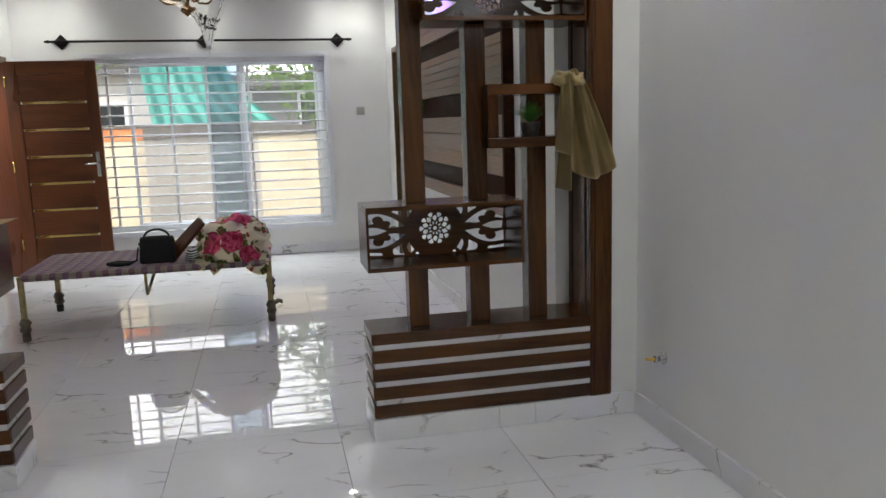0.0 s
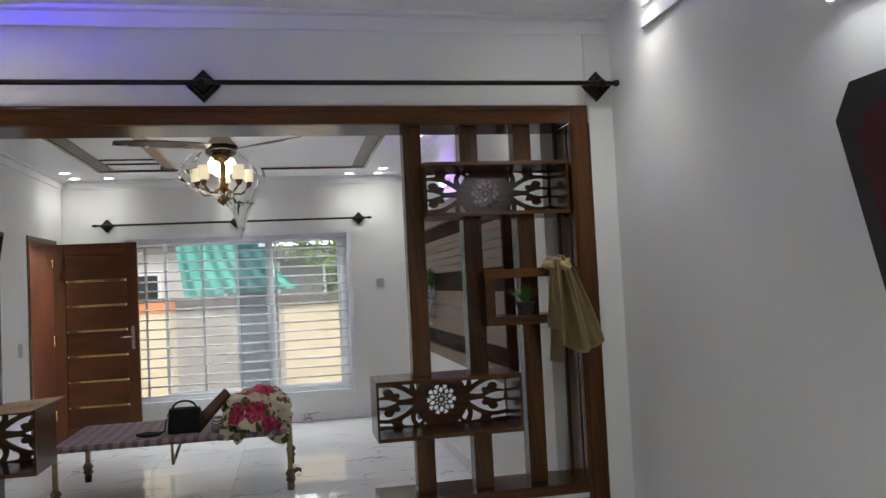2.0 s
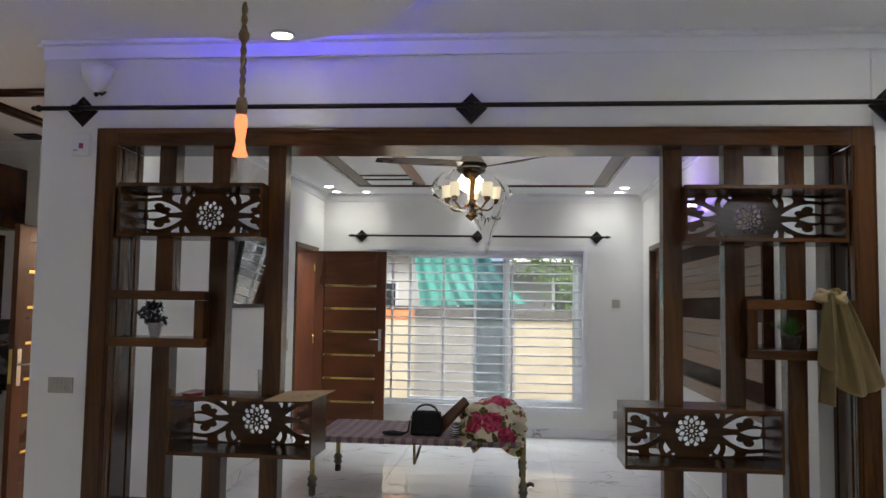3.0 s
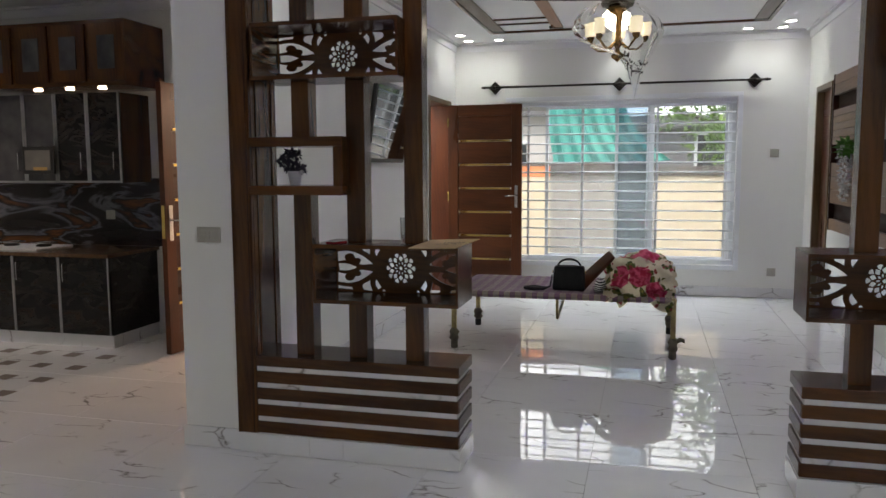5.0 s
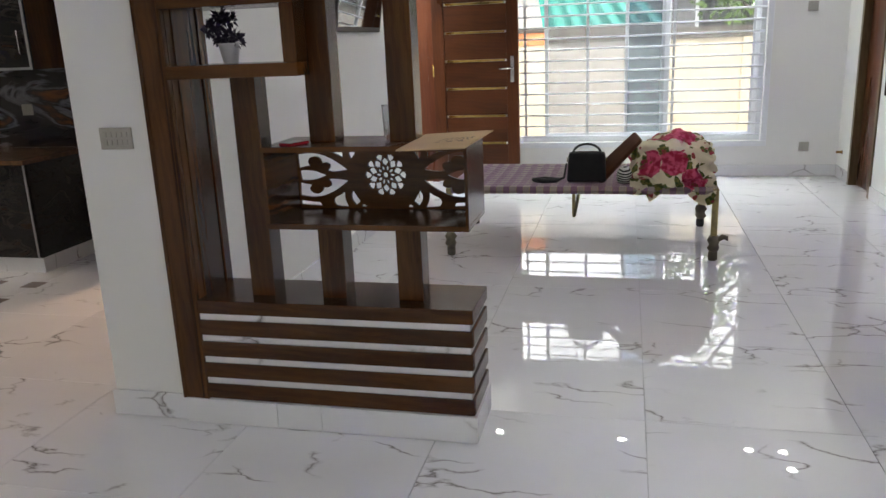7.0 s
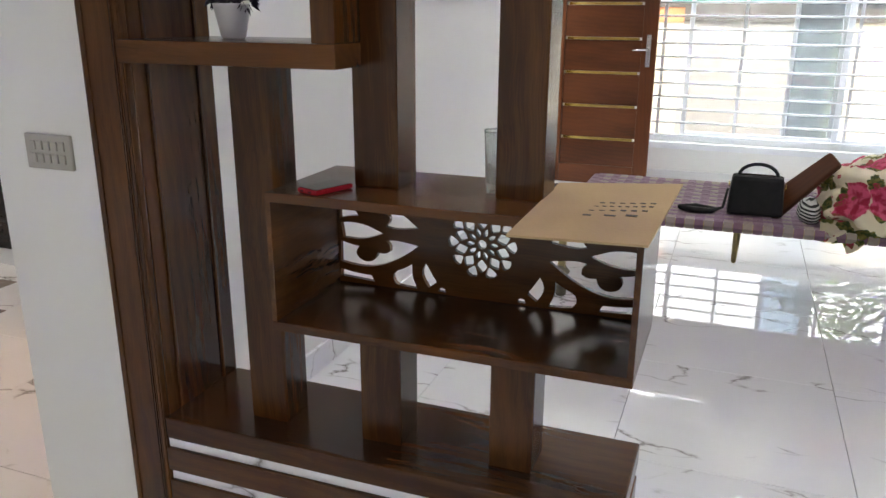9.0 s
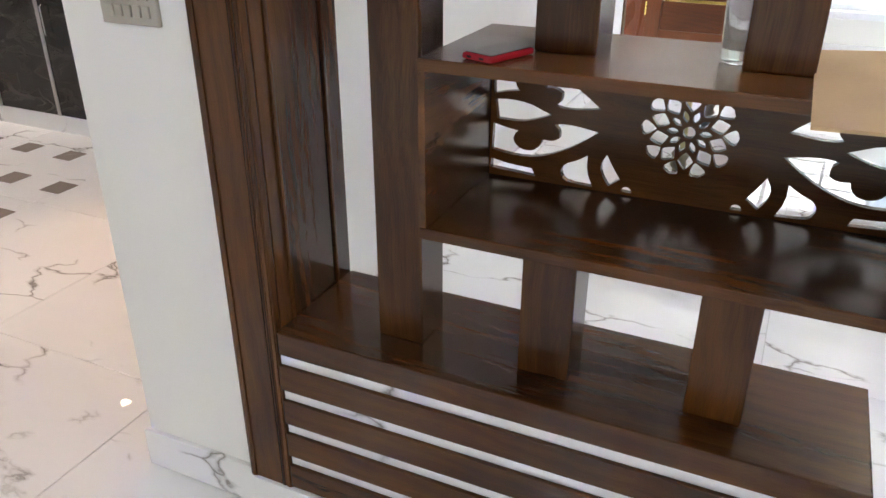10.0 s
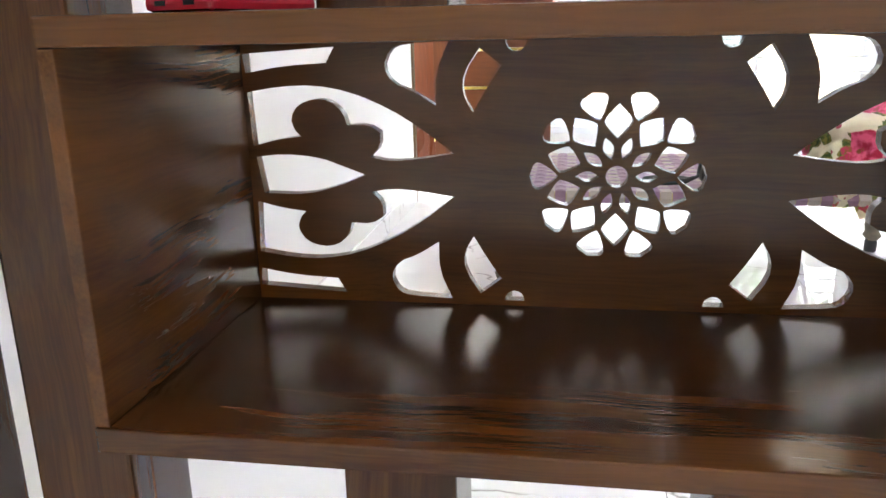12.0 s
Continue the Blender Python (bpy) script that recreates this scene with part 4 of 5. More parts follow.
cb.faces.new(lo)
cb.faces.new(hi)
for i in range(4):
    cb.faces.new((lo[i], lo[(i + 1) % 4], hi[(i + 1) % 4], hi[i]))
bmesh.ops.recalc_face_normals(cb, faces=cb.faces)
part("sheet", cb, kraft, card)
ink = plain("dark_ink", (0.05, 0.045, 0.045), (0.08, 0.07, 0.06), 60, 0.8, 0.0)
rng = random.Random(4)
for r_, (yy, n, h) in enumerate(((-0.055, 3, 0.016), (-0.02, 6, 0.009), (0.01, 8, 0.008), (0.035, 6, 0.008))):
    for k in range(n):
        x = -0.02 + k * (0.10 / n) + 0.004 * r_
        z = 0.0057 + 0.030 * max(0, x + 0.05)
        o = part("ink_bar", boxed(x, x + 0.055 / n, yy + 0.2 * x, yy + 0.2 * x + h * rng.uniform(0.5, 1), z, z + 0.0006), ink, card, "unreadable dark writing")

phone = thing("phone", "red mobile phone lying on the carved box", "phone", at=(0.524, 0.024, SH))
red_shell = plain("glossy_red_shell", (0.33, 0.012, 0.025), (0.26, 0.01, 0.02), 8, 0.18, 0.0)
screen_gloss = plain("black_screen_glass", (0.012, 0.010, 0.012), (0.02, 0.012, 0.015), 5, 0.10, 0.0, spec=0.15)
part("shell", boxed(-0.033, 0.033, -0.056, 0.056, 0.0, 0.010, bevel=0.0045), red_shell, phone)
part("screen", boxed(-0.029, 0.029, -0.051, 0.051, 0.0095, 0.0108, bevel=0.0005), screen_gloss, phone, "dark glass screen")
for x in (-0.016, 0.012):
    part("port", boxed(x - 0.005, x + 0.005, -0.0567, -0.0555, 0.0035, 0.0065), screen_gloss, phone)
phone.rotation_euler = (0, 0, radians(-20))
phone.scale = (0.80, 0.82, 0.95)

tg = lathe([(0.020, 0.0), (0.0235, 0.003), (0.0245, 0.012), (0.0255, 0.04), (0.0285, 0.108), (0.029, 0.115), (0.0275, 0.115), (0.0268, 0.108), (0.0225, 0.018), (0.002, 0.015)], 72)
for v in tg.verts:
    rr = Vector((v.co.x, v.co.y)).length
    if rr > 0.0226 and v.co.z < 0.107:
        f = 1 + 0.035 * math.cos(12 * math.atan2(v.co.y, v.co.x))
        v.co.x, v.co.y = v.co.x * f, v.co.y * f
tum = single("tumbler", tg, plain("cloudy_tumbler_glass", (0.95, 0.97, 0.97), (0.90, 0.93, 0.93), 40, 0.04, 0.2, 60, trans=0.85, ior=1.13), "clear ribbed glass tumbler standing on the carved box", "glass")
tum.location = (0.828, 0.130, SH)


def blade_tuft(n, h, spread, seed, curl=0.4):
    """Narrow curved leaves from one root."""
    rg = random.Random(seed)
    b = bmesh.new()
    for _ in range(n):
        a, t, ln = rg.uniform(0, 6.283), rg.uniform(0.1, spread), h * rg.uniform(0.6, 1)
        d = Vector((math.cos(a), math.sin(a), 0))
        side = Vector((-d.y, d.x, 0))
        prev = None
        for k in range(5):
            u = k / 4
            p = d * (ln * math.sin(t) * u * (1 + curl * u)) + Vector((0, 0, ln * math.cos(t) * u * (1 - 0.25 * curl * u * t)))
            w = 0.0032 * (1 - u) + 0.0003
            row = (b.verts.new(p - side * w), b.verts.new(p + side * w))
            if prev:
                b.faces.new((prev[0], prev[1], row[1], row[0]))
            prev = row
    return b


leaf_green = plain("artificial_grass_green", (0.085, 0.25, 0.022), (0.05, 0.16, 0.016), 30, 0.5, 0.0)
dark_purple = plain("dark_purple_foliage", (0.016, 0.010, 0.030), (0.03, 0.018, 0.05), 30, 0.6, 0.0)
gp = thing("potted_grass", "small green artificial grass in a dark patterned pot", "plant", at=(3.288, 0.12, 1.297))
gp.scale = (1.25, 1.25, 1.2)
pot_dark = plain("dark_patterned_pot", (0.035, 0.028, 0.024), (0.09, 0.075, 0.06), 60, 0.5, 0.5, 90)
part("pot", lathe([(0.022, 0.0), (0.028, 0.004), (0.036, 0.045), (0.037, 0.052), (0.032, 0.052), (0.030, 0.044), (0.002, 0.043)], 24), pot_dark, gp)
gt = part("foliage", blade_tuft(190, 0.088, 0.85, 2), leaf_green, gp)
gt.location = (0, 0, 0.045)
pp = thing("potted_shrub", "dark purple leafy plant in a white pot", "plant", at=(0.278, 0.12, 1.297))
part("pot", lathe([(0.020, 0.0), (0.024, 0.003), (0.036, 0.062), (0.037, 0.066), (0.033, 0.066), (0.03, 0.058), (0.002, 0.057)], 24), white_plastic, pp, "plain white tapered pot")


def leaf_cloud(n, centres, size, seed):
    rg = random.Random(seed)
    b = bmesh.new()
    for _ in range(n):
        c, r = rg.choice(centres)
        d = Vector((rg.gauss(0, 1), rg.gauss(0, 1), rg.gauss(0, 1))).normalized()
        p = Vector(c) + d * r * rg.uniform(0.5, 1.05)
        u = d.orthogonal().normalized()
        u.rotate(Matrix.Rotation(rg.uniform(0, 6.28), 3, d))
        v = (d + u.cross(d) * rg.uniform(-0.8, 0.8)).normalized()
        s = size * rg.uniform(0.6, 1.3)
        b.faces.new([b.verts.new(p + u * a * s + v * e * s) for a, e in ((-0.35, 0), (0, -0.3), (0.35, 0.1), (0.1, 1.0))])
    return b


part("foliage", leaf_cloud(520, (((0.0, 0, 0.085), 0.028), ((0.03, 0, 0.078), 0.024), ((-0.03, 0.0, 0.082), 0.02), ((-0.045, 0, 0.125), 0.024), ((-0.02, 0, 0.15), 0.024), ((0.012, 0, 0.145), 0.022), ((-0.068, 0, 0.11), 0.018)), 0.017, 5), dark_purple, pp)
part("stem", tube([(0, 0, 0.055), (-0.02, 0, 0.09), (-0.035, 0, 0.12), (-0.01, 0, 0.145)], 0.003, 6), dark_purple, pp)

# tan garment hung over the niche corner
cloth = plain("tan_cotton_cloth", (0.42, 0.315, 0.135), (0.34, 0.255, 0.105), 9, 0.85, 0.35, 300, sheen=0.2)
garment = thing("garment", "crumpled tan cotton garment hanging over the niche", "clothing", at=(3.47, -0.03, 1.05))


def drape(x0t, x1t, x0b, x1b, zt, zb, y, folds, seed, hem):
    """Hanging cloth between two slanted edges, with folds that deepen downwards and a round hem."""
    b = bmesh.new()
    nu, nv = 36, 26
    g = []
    for j in range(nv + 1):
        w = j / nv
        row = []
        for i in range(nu + 1):
            u = i / nu
            e = w ** 0.8
            x = (x0t + (x0b - x0t) * e) * (1 - u) + (x1t + (x1b - x1t) * e) * u
            z = zt + (zb - zt) * w - hem * math.sin(math.pi * u) * w * w + 0.03 * math.sin(math.pi * u) * (1 - w)
            yy = y - 0.05 * math.sin(math.pi * u) ** 0.7 * (0.5 + 0.5 * w) - 0.022 * math.sin(folds * u * 6.28 + seed + 1.6 * w) * (0.35 + w) - 0.006 * math.sin(folds * 2.7 * u * 6.28 + 2 * seed - 2 * w) - 0.008 * noise.noise(Vector((u * 5, w * 4, seed)))
            row.append(b.verts.new((x, yy, z)))
        g.append(row)
    for j in range(nv):
        for i in range(nu):
            b.faces.new((g[j][i], g[j][i + 1], g[j + 1][i + 1], g[j + 1][i])).smooth = True
    bmesh.ops.solidify(b, geom=b.faces, thickness=0.004)
    return b


ginv = Matrix.Translation((-3.47, 0.03, -1.05))
for b, nm in ((drape(3.39, 3.475, 3.405, 3.63, 1.545, 1.165, -0.005, 2.1, 0.4, 0.055), "body"), (drape(3.40, 3.45, 3.365, 3.44, 1.50, 1.075, 0.012, 1.4, 2.0, 0.01), "sleeve"),
              (drape(3.375, 3.43, 3.36, 3.425, 1.535, 1.235, -0.03, 1.1, 3.3, 0.02), "front_fold"),
              (lump(0.058, 0.10, 0.038, 5.0, 0.42, 36, 22), "bunched_top")):
    if nm == "bunched_top":
        bmesh.ops.translate(b, verts=b.verts, vec=(3.425, 0.03, 1.53))
    o = part(nm, b, cloth, garment)
    o.matrix_parent_inverse = ginv

# ---------- wall fittings ----------
def plate(name, label, at, normal, w, h, rows, cols, material=plastic):
    """Wall plate with rocker switches; normal '-y', '+x' or '-x'."""
    root = thing(name, label, "switch", at=at)
    part("plate", boxed(-w / 2, w / 2, -0.009, 0.0, -h / 2, h / 2, bevel=0.003), material, root)
    for r in range(rows):
        for c in range(cols):
            cw, ch = w * 0.8 / cols, h * 0.72 / rows
            x, z = -w * 0.4 + (c + 0.5) * cw, -h * 0.36 + (r + 0.5) * ch
            part("rocker", boxed(x - cw * 0.36, x + cw * 0.36, -0.013, -0.008, z - ch * 0.38, z + ch * 0.38, bevel=0.002), material, root)
    root.rotation_euler = (0, 0, {"-y": 0, "+x": radians(90), "-x": radians(-90)}[normal])
    return root


plate("switch_plate", "grey multi-gang switch plate on the white pier", (-0.133, 0.02, 1.06), "-y", 0.125, 0.075, 2, 5)
plate("light_switch", "pale square light switch beside the window", (3.167, YF, 1.506), "-y", 0.085, 0.085, 1, 1)
plate("wall_socket", "pale square wall socket below the window level", (3.178, YF, 0.272), "-y", 0.085, 0.085, 1, 2)
plate("light_switch", "pale square light switch beside the front door", (XL, 3.93, 1.05), "+x", 0.085, 0.12, 1, 1)
kp = thing("wall_control", "small white wall control box with a pink mark", "control box", at=(-0.082, 0.02, 2.225))
part("case", boxed(-0.042, 0.042, -0.028, 0.0, -0.055, 0.055, bevel=0.006), white_plastic, kp)
pink = plain("pink_label", (0.35, 0.02, 0.12), (0.3, 0.02, 0.1), 20, 0.6, 0)
part("label_mark", boxed(-0.004, 0.018, -0.0295, -0.0278, -0.02, 0.006), pink, kp)
part("label_mark", boxed(-0.03, -0.012, -0.0295, -0.0278, -0.03, -0.026), dark_iron, kp)
# capped water pipe in the lounge wall
tap = thing("pipe_stub", "brass pipe stub with a steel collar in the lounge wall", "pipe", at=(XN, -0.22, 0.335))
part("collar", lathe([(0.026, 0.0), (0.026, 0.004), (0.014, 0.010), (0.012, 0.03), (0.016, 0.032), (0.016, 0.045), (0.011, 0.046)], 20, Matrix.Rotation(radians(-90), 4, "Y")), chrome, tap)
yellow = plain("yellow_plug", (0.62, 0.38, 0.03), (0.5, 0.3, 0.03), 20, 0.5, 0.1)
part("plug", tube([(-0.045, 0, 0), (-0.085, 0.0, 0.004)], [0.008, 0.006], 10), yellow, tap, "yellow plastic plug")
stub = thing("pipe_stub", "small capped pipe stub low on the front room wall", "pipe", at=(XR, 5.17, 0.24))
part("collar", lathe([(0.02, 0.0), (0.012, 0.008), (0.011, 0.05), (0.004, 0.051)], 16, Matrix.Rotation(radians(-90), 4, "Y")), brass, stub)
# tube light, conduit and dark frame on the lounge wall
tl = thing("tube_light", "slim white tube light on the lounge wall, lit", "wall light", at=(XN, -2.0, 2.24))
part("housing", boxed(-0.03, -0.001, -0.55, 0.43, -0.018, 0.018, bevel=0.004), white_plastic, tl)
part("tube", tube([(-0.035, -0.53, 0), (-0.035, 0.42, 0)], 0.012, 12), glow("lit_tube", (0.95, 0.98, 1.0), 4), tl, "glowing white tube")
lamp("tube_light_glow", "AREA", look((XN - 0.06, -2.06, 2.24), (2.2, -2.06, 0.8)), 3.5, (0.92, 0.96, 1.0), size=0.9, size_y=0.04)
single("cable_duct", boxed(XN - 0.022, XN - 0.001, -4.5, -0.36, 2.556, 2.596, bevel=0.003), white_plastic, "white plastic cable duct under the cornice", "cable duct")
pic = thing("wall_frame", "large dark shield-shaped frame with deep red centre", "picture frame", at=(XN, -2.0, 1.55))


def keystone(k, y0, y1):
    """Wide-shouldered plate that narrows downwards, as a flat block on the wall."""
    b = bmesh.new()
    pts = [(-0.21 * k, -0.36 * k), (0.21 * k, -0.36 * k), (0.414 * k, 0.328 * k), (0.35 * k, 0.424 * k), (-0.35 * k, 0.424 * k), (-0.414 * k, 0.328 * k)]
    a = [b.verts.new((y0, p, q)) for p, q in pts]
    d = [b.verts.new((y1, p, q)) for p, q in pts]
    b.faces.new(a)
    b.faces.new(d)
    for i in range(6):
        b.faces.new((a[i], a[(i + 1) % 6], d[(i + 1) % 6], d[i]))
    bmesh.ops.recalc_face_normals(b, faces=b.faces)
    return b


black_frame = plain("black_lacquer_frame", (0.010, 0.009, 0.009), (0.018, 0.015, 0.014), 14, 0.3, 0.1)
part("frame", keystone(1.0, -0.045, -0.001), black_frame, pic)
part("panel", keystone(0.8, -0.049, -0.046), plain("deep_red_velvet", (0.07, 0.006, 0.012), (0.05, 0.005, 0.01), 12, 0.7, 0.3), pic, "deep red centre")

# tilted television on the side wall
tv = thing("television", "black-framed television tilted from the wall, reflecting the window", "television", at=(XL + 0.05, 2.72, 1.73))
b = boxed(-0.018, 0.018, -0.46, 0.46, -0.315, 0.315, bevel=0.016)
part("bezel", b, black_frame, tv)
part("screen", boxed(0.0175, 0.0195, -0.425, 0.425, -0.28, 0.28), plain("mirror_dark_glass", (0.30, 0.31, 0.32), (0.28, 0.29, 0.30), 3, 0.03, 0.0, metal=1.0), tv, "dark reflective screen")
part("bracket", boxed(-0.05, -0.017, -0.12, 0.12, -0.1, 0.1), black_frame, tv)
tv.rotation_euler = (0, radians(9), 0)
tv.location.x += 0.035

# ---------- slatted media wall ----------
media = thing("media_wall", "grey-brown wooden media wall with dark recesses", "media wall", at=(XR, 2.45, 0.83))
minv = Matrix.Translation((-XR, -2.45, -0.83))
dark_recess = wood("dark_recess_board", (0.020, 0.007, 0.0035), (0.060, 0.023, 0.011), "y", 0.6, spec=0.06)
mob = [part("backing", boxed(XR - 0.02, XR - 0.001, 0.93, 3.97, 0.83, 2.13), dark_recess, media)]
for z0, z1, n in ((0.835, 0.93, 1), (1.06, 1.40, 3), (1.55, 1.84, 5), (1.96, 2.13, 2)):
    step = (z1 - z0) / n
    for k in range(n):
        mob.append(part("board", boxed(XR - 0.058, XR - 0.021, 0.935, 3.965, z0 + k * step + 0.002, z0 + (k + 1) * step - 0.002, bevel=0.002), grey_wood, media))
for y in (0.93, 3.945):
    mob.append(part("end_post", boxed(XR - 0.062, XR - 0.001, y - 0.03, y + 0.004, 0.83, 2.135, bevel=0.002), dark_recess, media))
for o in mob:
    o.matrix_parent_inverse = minv
ivy = thing("hanging_plant", "white trailing flowers with green leaves on the media wall", "plant", at=(XR - 0.10, 3.25, 1.49))
part("blossom", leaf_cloud(420, [((0, 0.02 * math.sin(k * 2.1), -0.05 * k), 0.05 - 0.002 * k) for k in range(8)], 0.022, 11), plain("white_petals", (0.72, 0.74, 0.72), (0.6, 0.62, 0.6), 30, 0.7, 0), ivy, "white trailing blossom")
part("leaves", leaf_cloud(90, [((0, 0, 0.03), 0.06)], 0.05, 12), leaf_green, ivy)

violet = thing("violet_lamp", "small violet lamp glowing above the media wall", "wall light", at=(XR, 2.66, 2.28))
part("base", boxed(-0.03, -0.001, -0.06, 0.06, -0.03, 0.03, bevel=0.005), white_plastic, violet)
part("bulb", lathe([(0.004, -0.03), (0.022, -0.02), (0.028, 0.0), (0.022, 0.02), (0.004, 0.03)], 16, Matrix.Translation((-0.055, 0, 0))), glow("lit_violet_bulb", (0.35, 0.22, 1.0), 25), violet, "glowing violet bulb")
lamp("violet_glow", "POINT", Matrix.Translation((XR - 0.13, 2.66, 2.28)), 3, (0.30, 0.15, 1.0), radius=0.04)
sconce = thing("wall_sconce", "white glass bell sconce with a dark tip above the curtain rod", "wall light", at=(0.02, -0.06, 2.50))
part("shade", lathe([(0.006, -0.035), (0.03, -0.015), (0.06, 0.03), (0.075, 0.09), (0.072, 0.09), (0.056, 0.034), (0.004, -0.02)], 24), white_plastic, sconce)
part("finial", lathe([(0.003, -0.055), (0.012, -0.046), (0.010, -0.034), (0.004, -0.033)], 12), dark_iron, sconce, "dark metal tip")
part("arm", tube([(0, 0.0, -0.03), (0, 0.05, -0.03), (0, 0.08, -0.01)], 0.007, 8), dark_iron, sconce)

# ---------- kitchen ----------
KF, CT, KX1 = 1.70, 0.735, -2.035
black_stone = dark_stone("black_veined_laminate", (0.006, 0.005, 0.0045), (0.030, 0.026, 0.022), (0.026, 0.013, 0.006), 0.14, 4.0)
alu = plain("aluminium_edging", (0.42, 0.42, 0.42), (0.36, 0.36, 0.36), 20, 0.35, 0.05, metal=1.0)
granite = plain("brown_polished_granite", (0.13, 0.068, 0.03), (0.06, 0.032, 0.016), 40, 0.12, 0.0)
carcass = plain("dark_brown_carcass", (0.035, 0.016, 0.009), (0.05, 0.024, 0.013), 10, 0.4, 0.1)


def base_unit(x1, w, drawers):
    root = thing("base_cabinet", "black marbled kitchen base cabinet with aluminium edging" + (" and drawers" if drawers else ""), "cabinet", "kitchen base cabinets", (x1 - w / 2, KF + 0.3, 0))
    part("body", boxed(-w / 2, w / 2, -0.28, 0.31, 0.10, CT - 0.03), black_stone, root)
    part("plinth", boxed(-w / 2, w / 2, -0.275, 0.30, 0.0, 0.10), skirt_marble, root, "white marble plinth")
    spans = [(0.105, 0.30), (0.305, 0.50), (0.505, 0.70)] if drawers else [(0.105, 0.70)]
    for z0, z1 in spans:
        d = part("drawer_front" if drawers else "door", boxed(-w / 2 + 0.003, w / 2 - 0.003, -0.302, -0.281, z0, z1, bevel=0.002), black_stone, root)
        if drawers:
            part("handle", tube([(-0.07, -0.303, z1 - 0.06), (-0.07, -0.325, z1 - 0.06), (0.07, -0.325, z1 - 0.06), (0.07, -0.303, z1 - 0.06)], 0.005, 6), chrome, d)
            part("edging", boxed(-w / 2 + 0.003, w / 2 - 0.003, -0.306, -0.3025, z1 - 0.008, z1), alu, d)
        else:
            part("handle", tube([(-w / 2 + 0.05, -0.303, 0.66), (-w / 2 + 0.05, -0.325, 0.65), (-w / 2 + 0.05, -0.325, 0.52), (-w / 2 + 0.05, -0.303, 0.51)], 0.005, 6), chrome, d)
    for x in (-w / 2 + 0.005, w / 2 - 0.005):
        part("edging", boxed(x - 0.006, x + 0.006, -0.308, -0.303, 0.105, 0.70), alu, root, "bright aluminium edge strip")


for x1, w, d in ((KX1, 0.45, False), (KX1 - 0.45, 0.43, False), (KX1 - 0.88, 0.24, False), (KX1 - 1.12, 0.48, True), (KX1 - 1.60, 0.48, False), (KX1 - 2.08, 0.48, False)):
    base_unit(x1, w, d)
single("worktop", boxed(XK + 0.01, KX1 + 0.02, KF - 0.03, YK - 0.002, CT - 0.029, CT, bevel=0.004), granite, "brown polished granite kitchen worktop", "worktop")
structure("backsplash_trim", boxed(XK + 0.01, KX1 + 0.06, YK - 0.014, YK - 0.002, CT + 0.001, 1.30), dark_stone("flowing_dark_stone", (0.012, 0.009, 0.008), (0.16, 0.16, 0.18), (0.17, 0.062, 0.020), 0.1, 1.5, (0.6, 1, 2.4)), "dark flowing stone backsplash")
smoked = plain("smoked_marbled_glass", (0.035, 0.034, 0.036), (0.09, 0.085, 0.085), 7, 0.08, 0.0)
for k in range(4):
    w = 0.30
    x1 = -2.06 - k * w
    root = thing("wall_cabinet", "black marbled wall cabinet with aluminium framed door", "cabinet", "kitchen wall cabinets", (x1 - w / 2, 2.15, 1.27))
    part("body", boxed(-w / 2, w / 2, -0.18, 0.168, 0.0, 0.70), wood_z, root)
    d = part("door", boxed(-w / 2 + 0.003, w / 2 - 0.003, -0.20, -0.182, 0.0, 0.70, bevel=0.002), black_stone if k < 2 else smoked, root)
    for x in (-w / 2 + 0.01, w / 2 - 0.01):
        part("edging", boxed(x - 0.008, x + 0.008, -0.206, -0.201, 0.0, 0.70), alu, d)
    part("edging", boxed(-w / 2 + 0.02, w / 2 - 0.02, -0.206, -0.201, 0.0, 0.016), alu, d)
    part("handle", tube([(0.09, -0.202, 0.10), (0.09, -0.222, 0.10), (0.09, -0.222, 0.24), (0.09, -0.202, 0.24)], 0.004, 6), chrome, d)
    if k in (0, 1, 2):
        pl = part("under_light", lathe([(0.032, 0.735), (0.032, 0.728), (0.002, 0.727)], 16, Matrix.Translation((0, -0.19, 0))), warm_lens, root, "small lit warm lamp")
hood = thing("oven_panel", "framed appliance panel with a pale window and yellow label", "appliance", at=(-2.81, 1.93, 1.34))
part("frame", boxed(-0.15, 0.15, -0.02, 0.0, 0.0, 0.22, bevel=0.004), black_frame, hood)
part("window", boxed(-0.12, 0.12, -0.024, -0.0205, 0.03, 0.19), plain("pale_film", (0.16, 0.145, 0.125), (0.12, 0.11, 0.10), 12, 0.3, 0.0), hood)
part("label_strip", boxed(-0.04, 0.09, -0.026, -0.0245, 0.03, 0.055), plain("yellow_label", (0.45, 0.27, 0.08), (0.4, 0.24, 0.07), 10, 0.6, 0), hood)
loft = thing("loft_cabinet", "dark wood loft cabinet with small glass panes", "cabinet", at=(-2.9, 2.05, 2.01))
part("body", boxed(-1.9, 1.0, -0.22, 0.268, 0.0, 0.49, bevel=0.003), wood_x, loft)
for k in range(7):
    x = 0.85 - k * 0.34
    part("door_frame", boxed(x - 0.15, x + 0.15, -0.24, -0.221, 0.03, 0.46, bevel=0.003), wood_z, loft)
    part("pane", boxed(x - 0.075, x + 0.075, -0.244, -0.2405, 0.12, 0.37), smoked, loft, "grey glass pane")
plate("wall_socket", "pale socket on the dark stone backsplash", (-2.46, YK - 0.014, 0.995), "-y", 0.085, 0.075, 1, 2)
hob = thing("gas_hob", "white and steel gas hob on the worktop", "hob", at=(-3.05, 1.98, CT))
part("plate", boxed(-0.30, 0.30, -0.20, 0.20, 0.0, 0.014, bevel=0.005), white_plastic, hob)
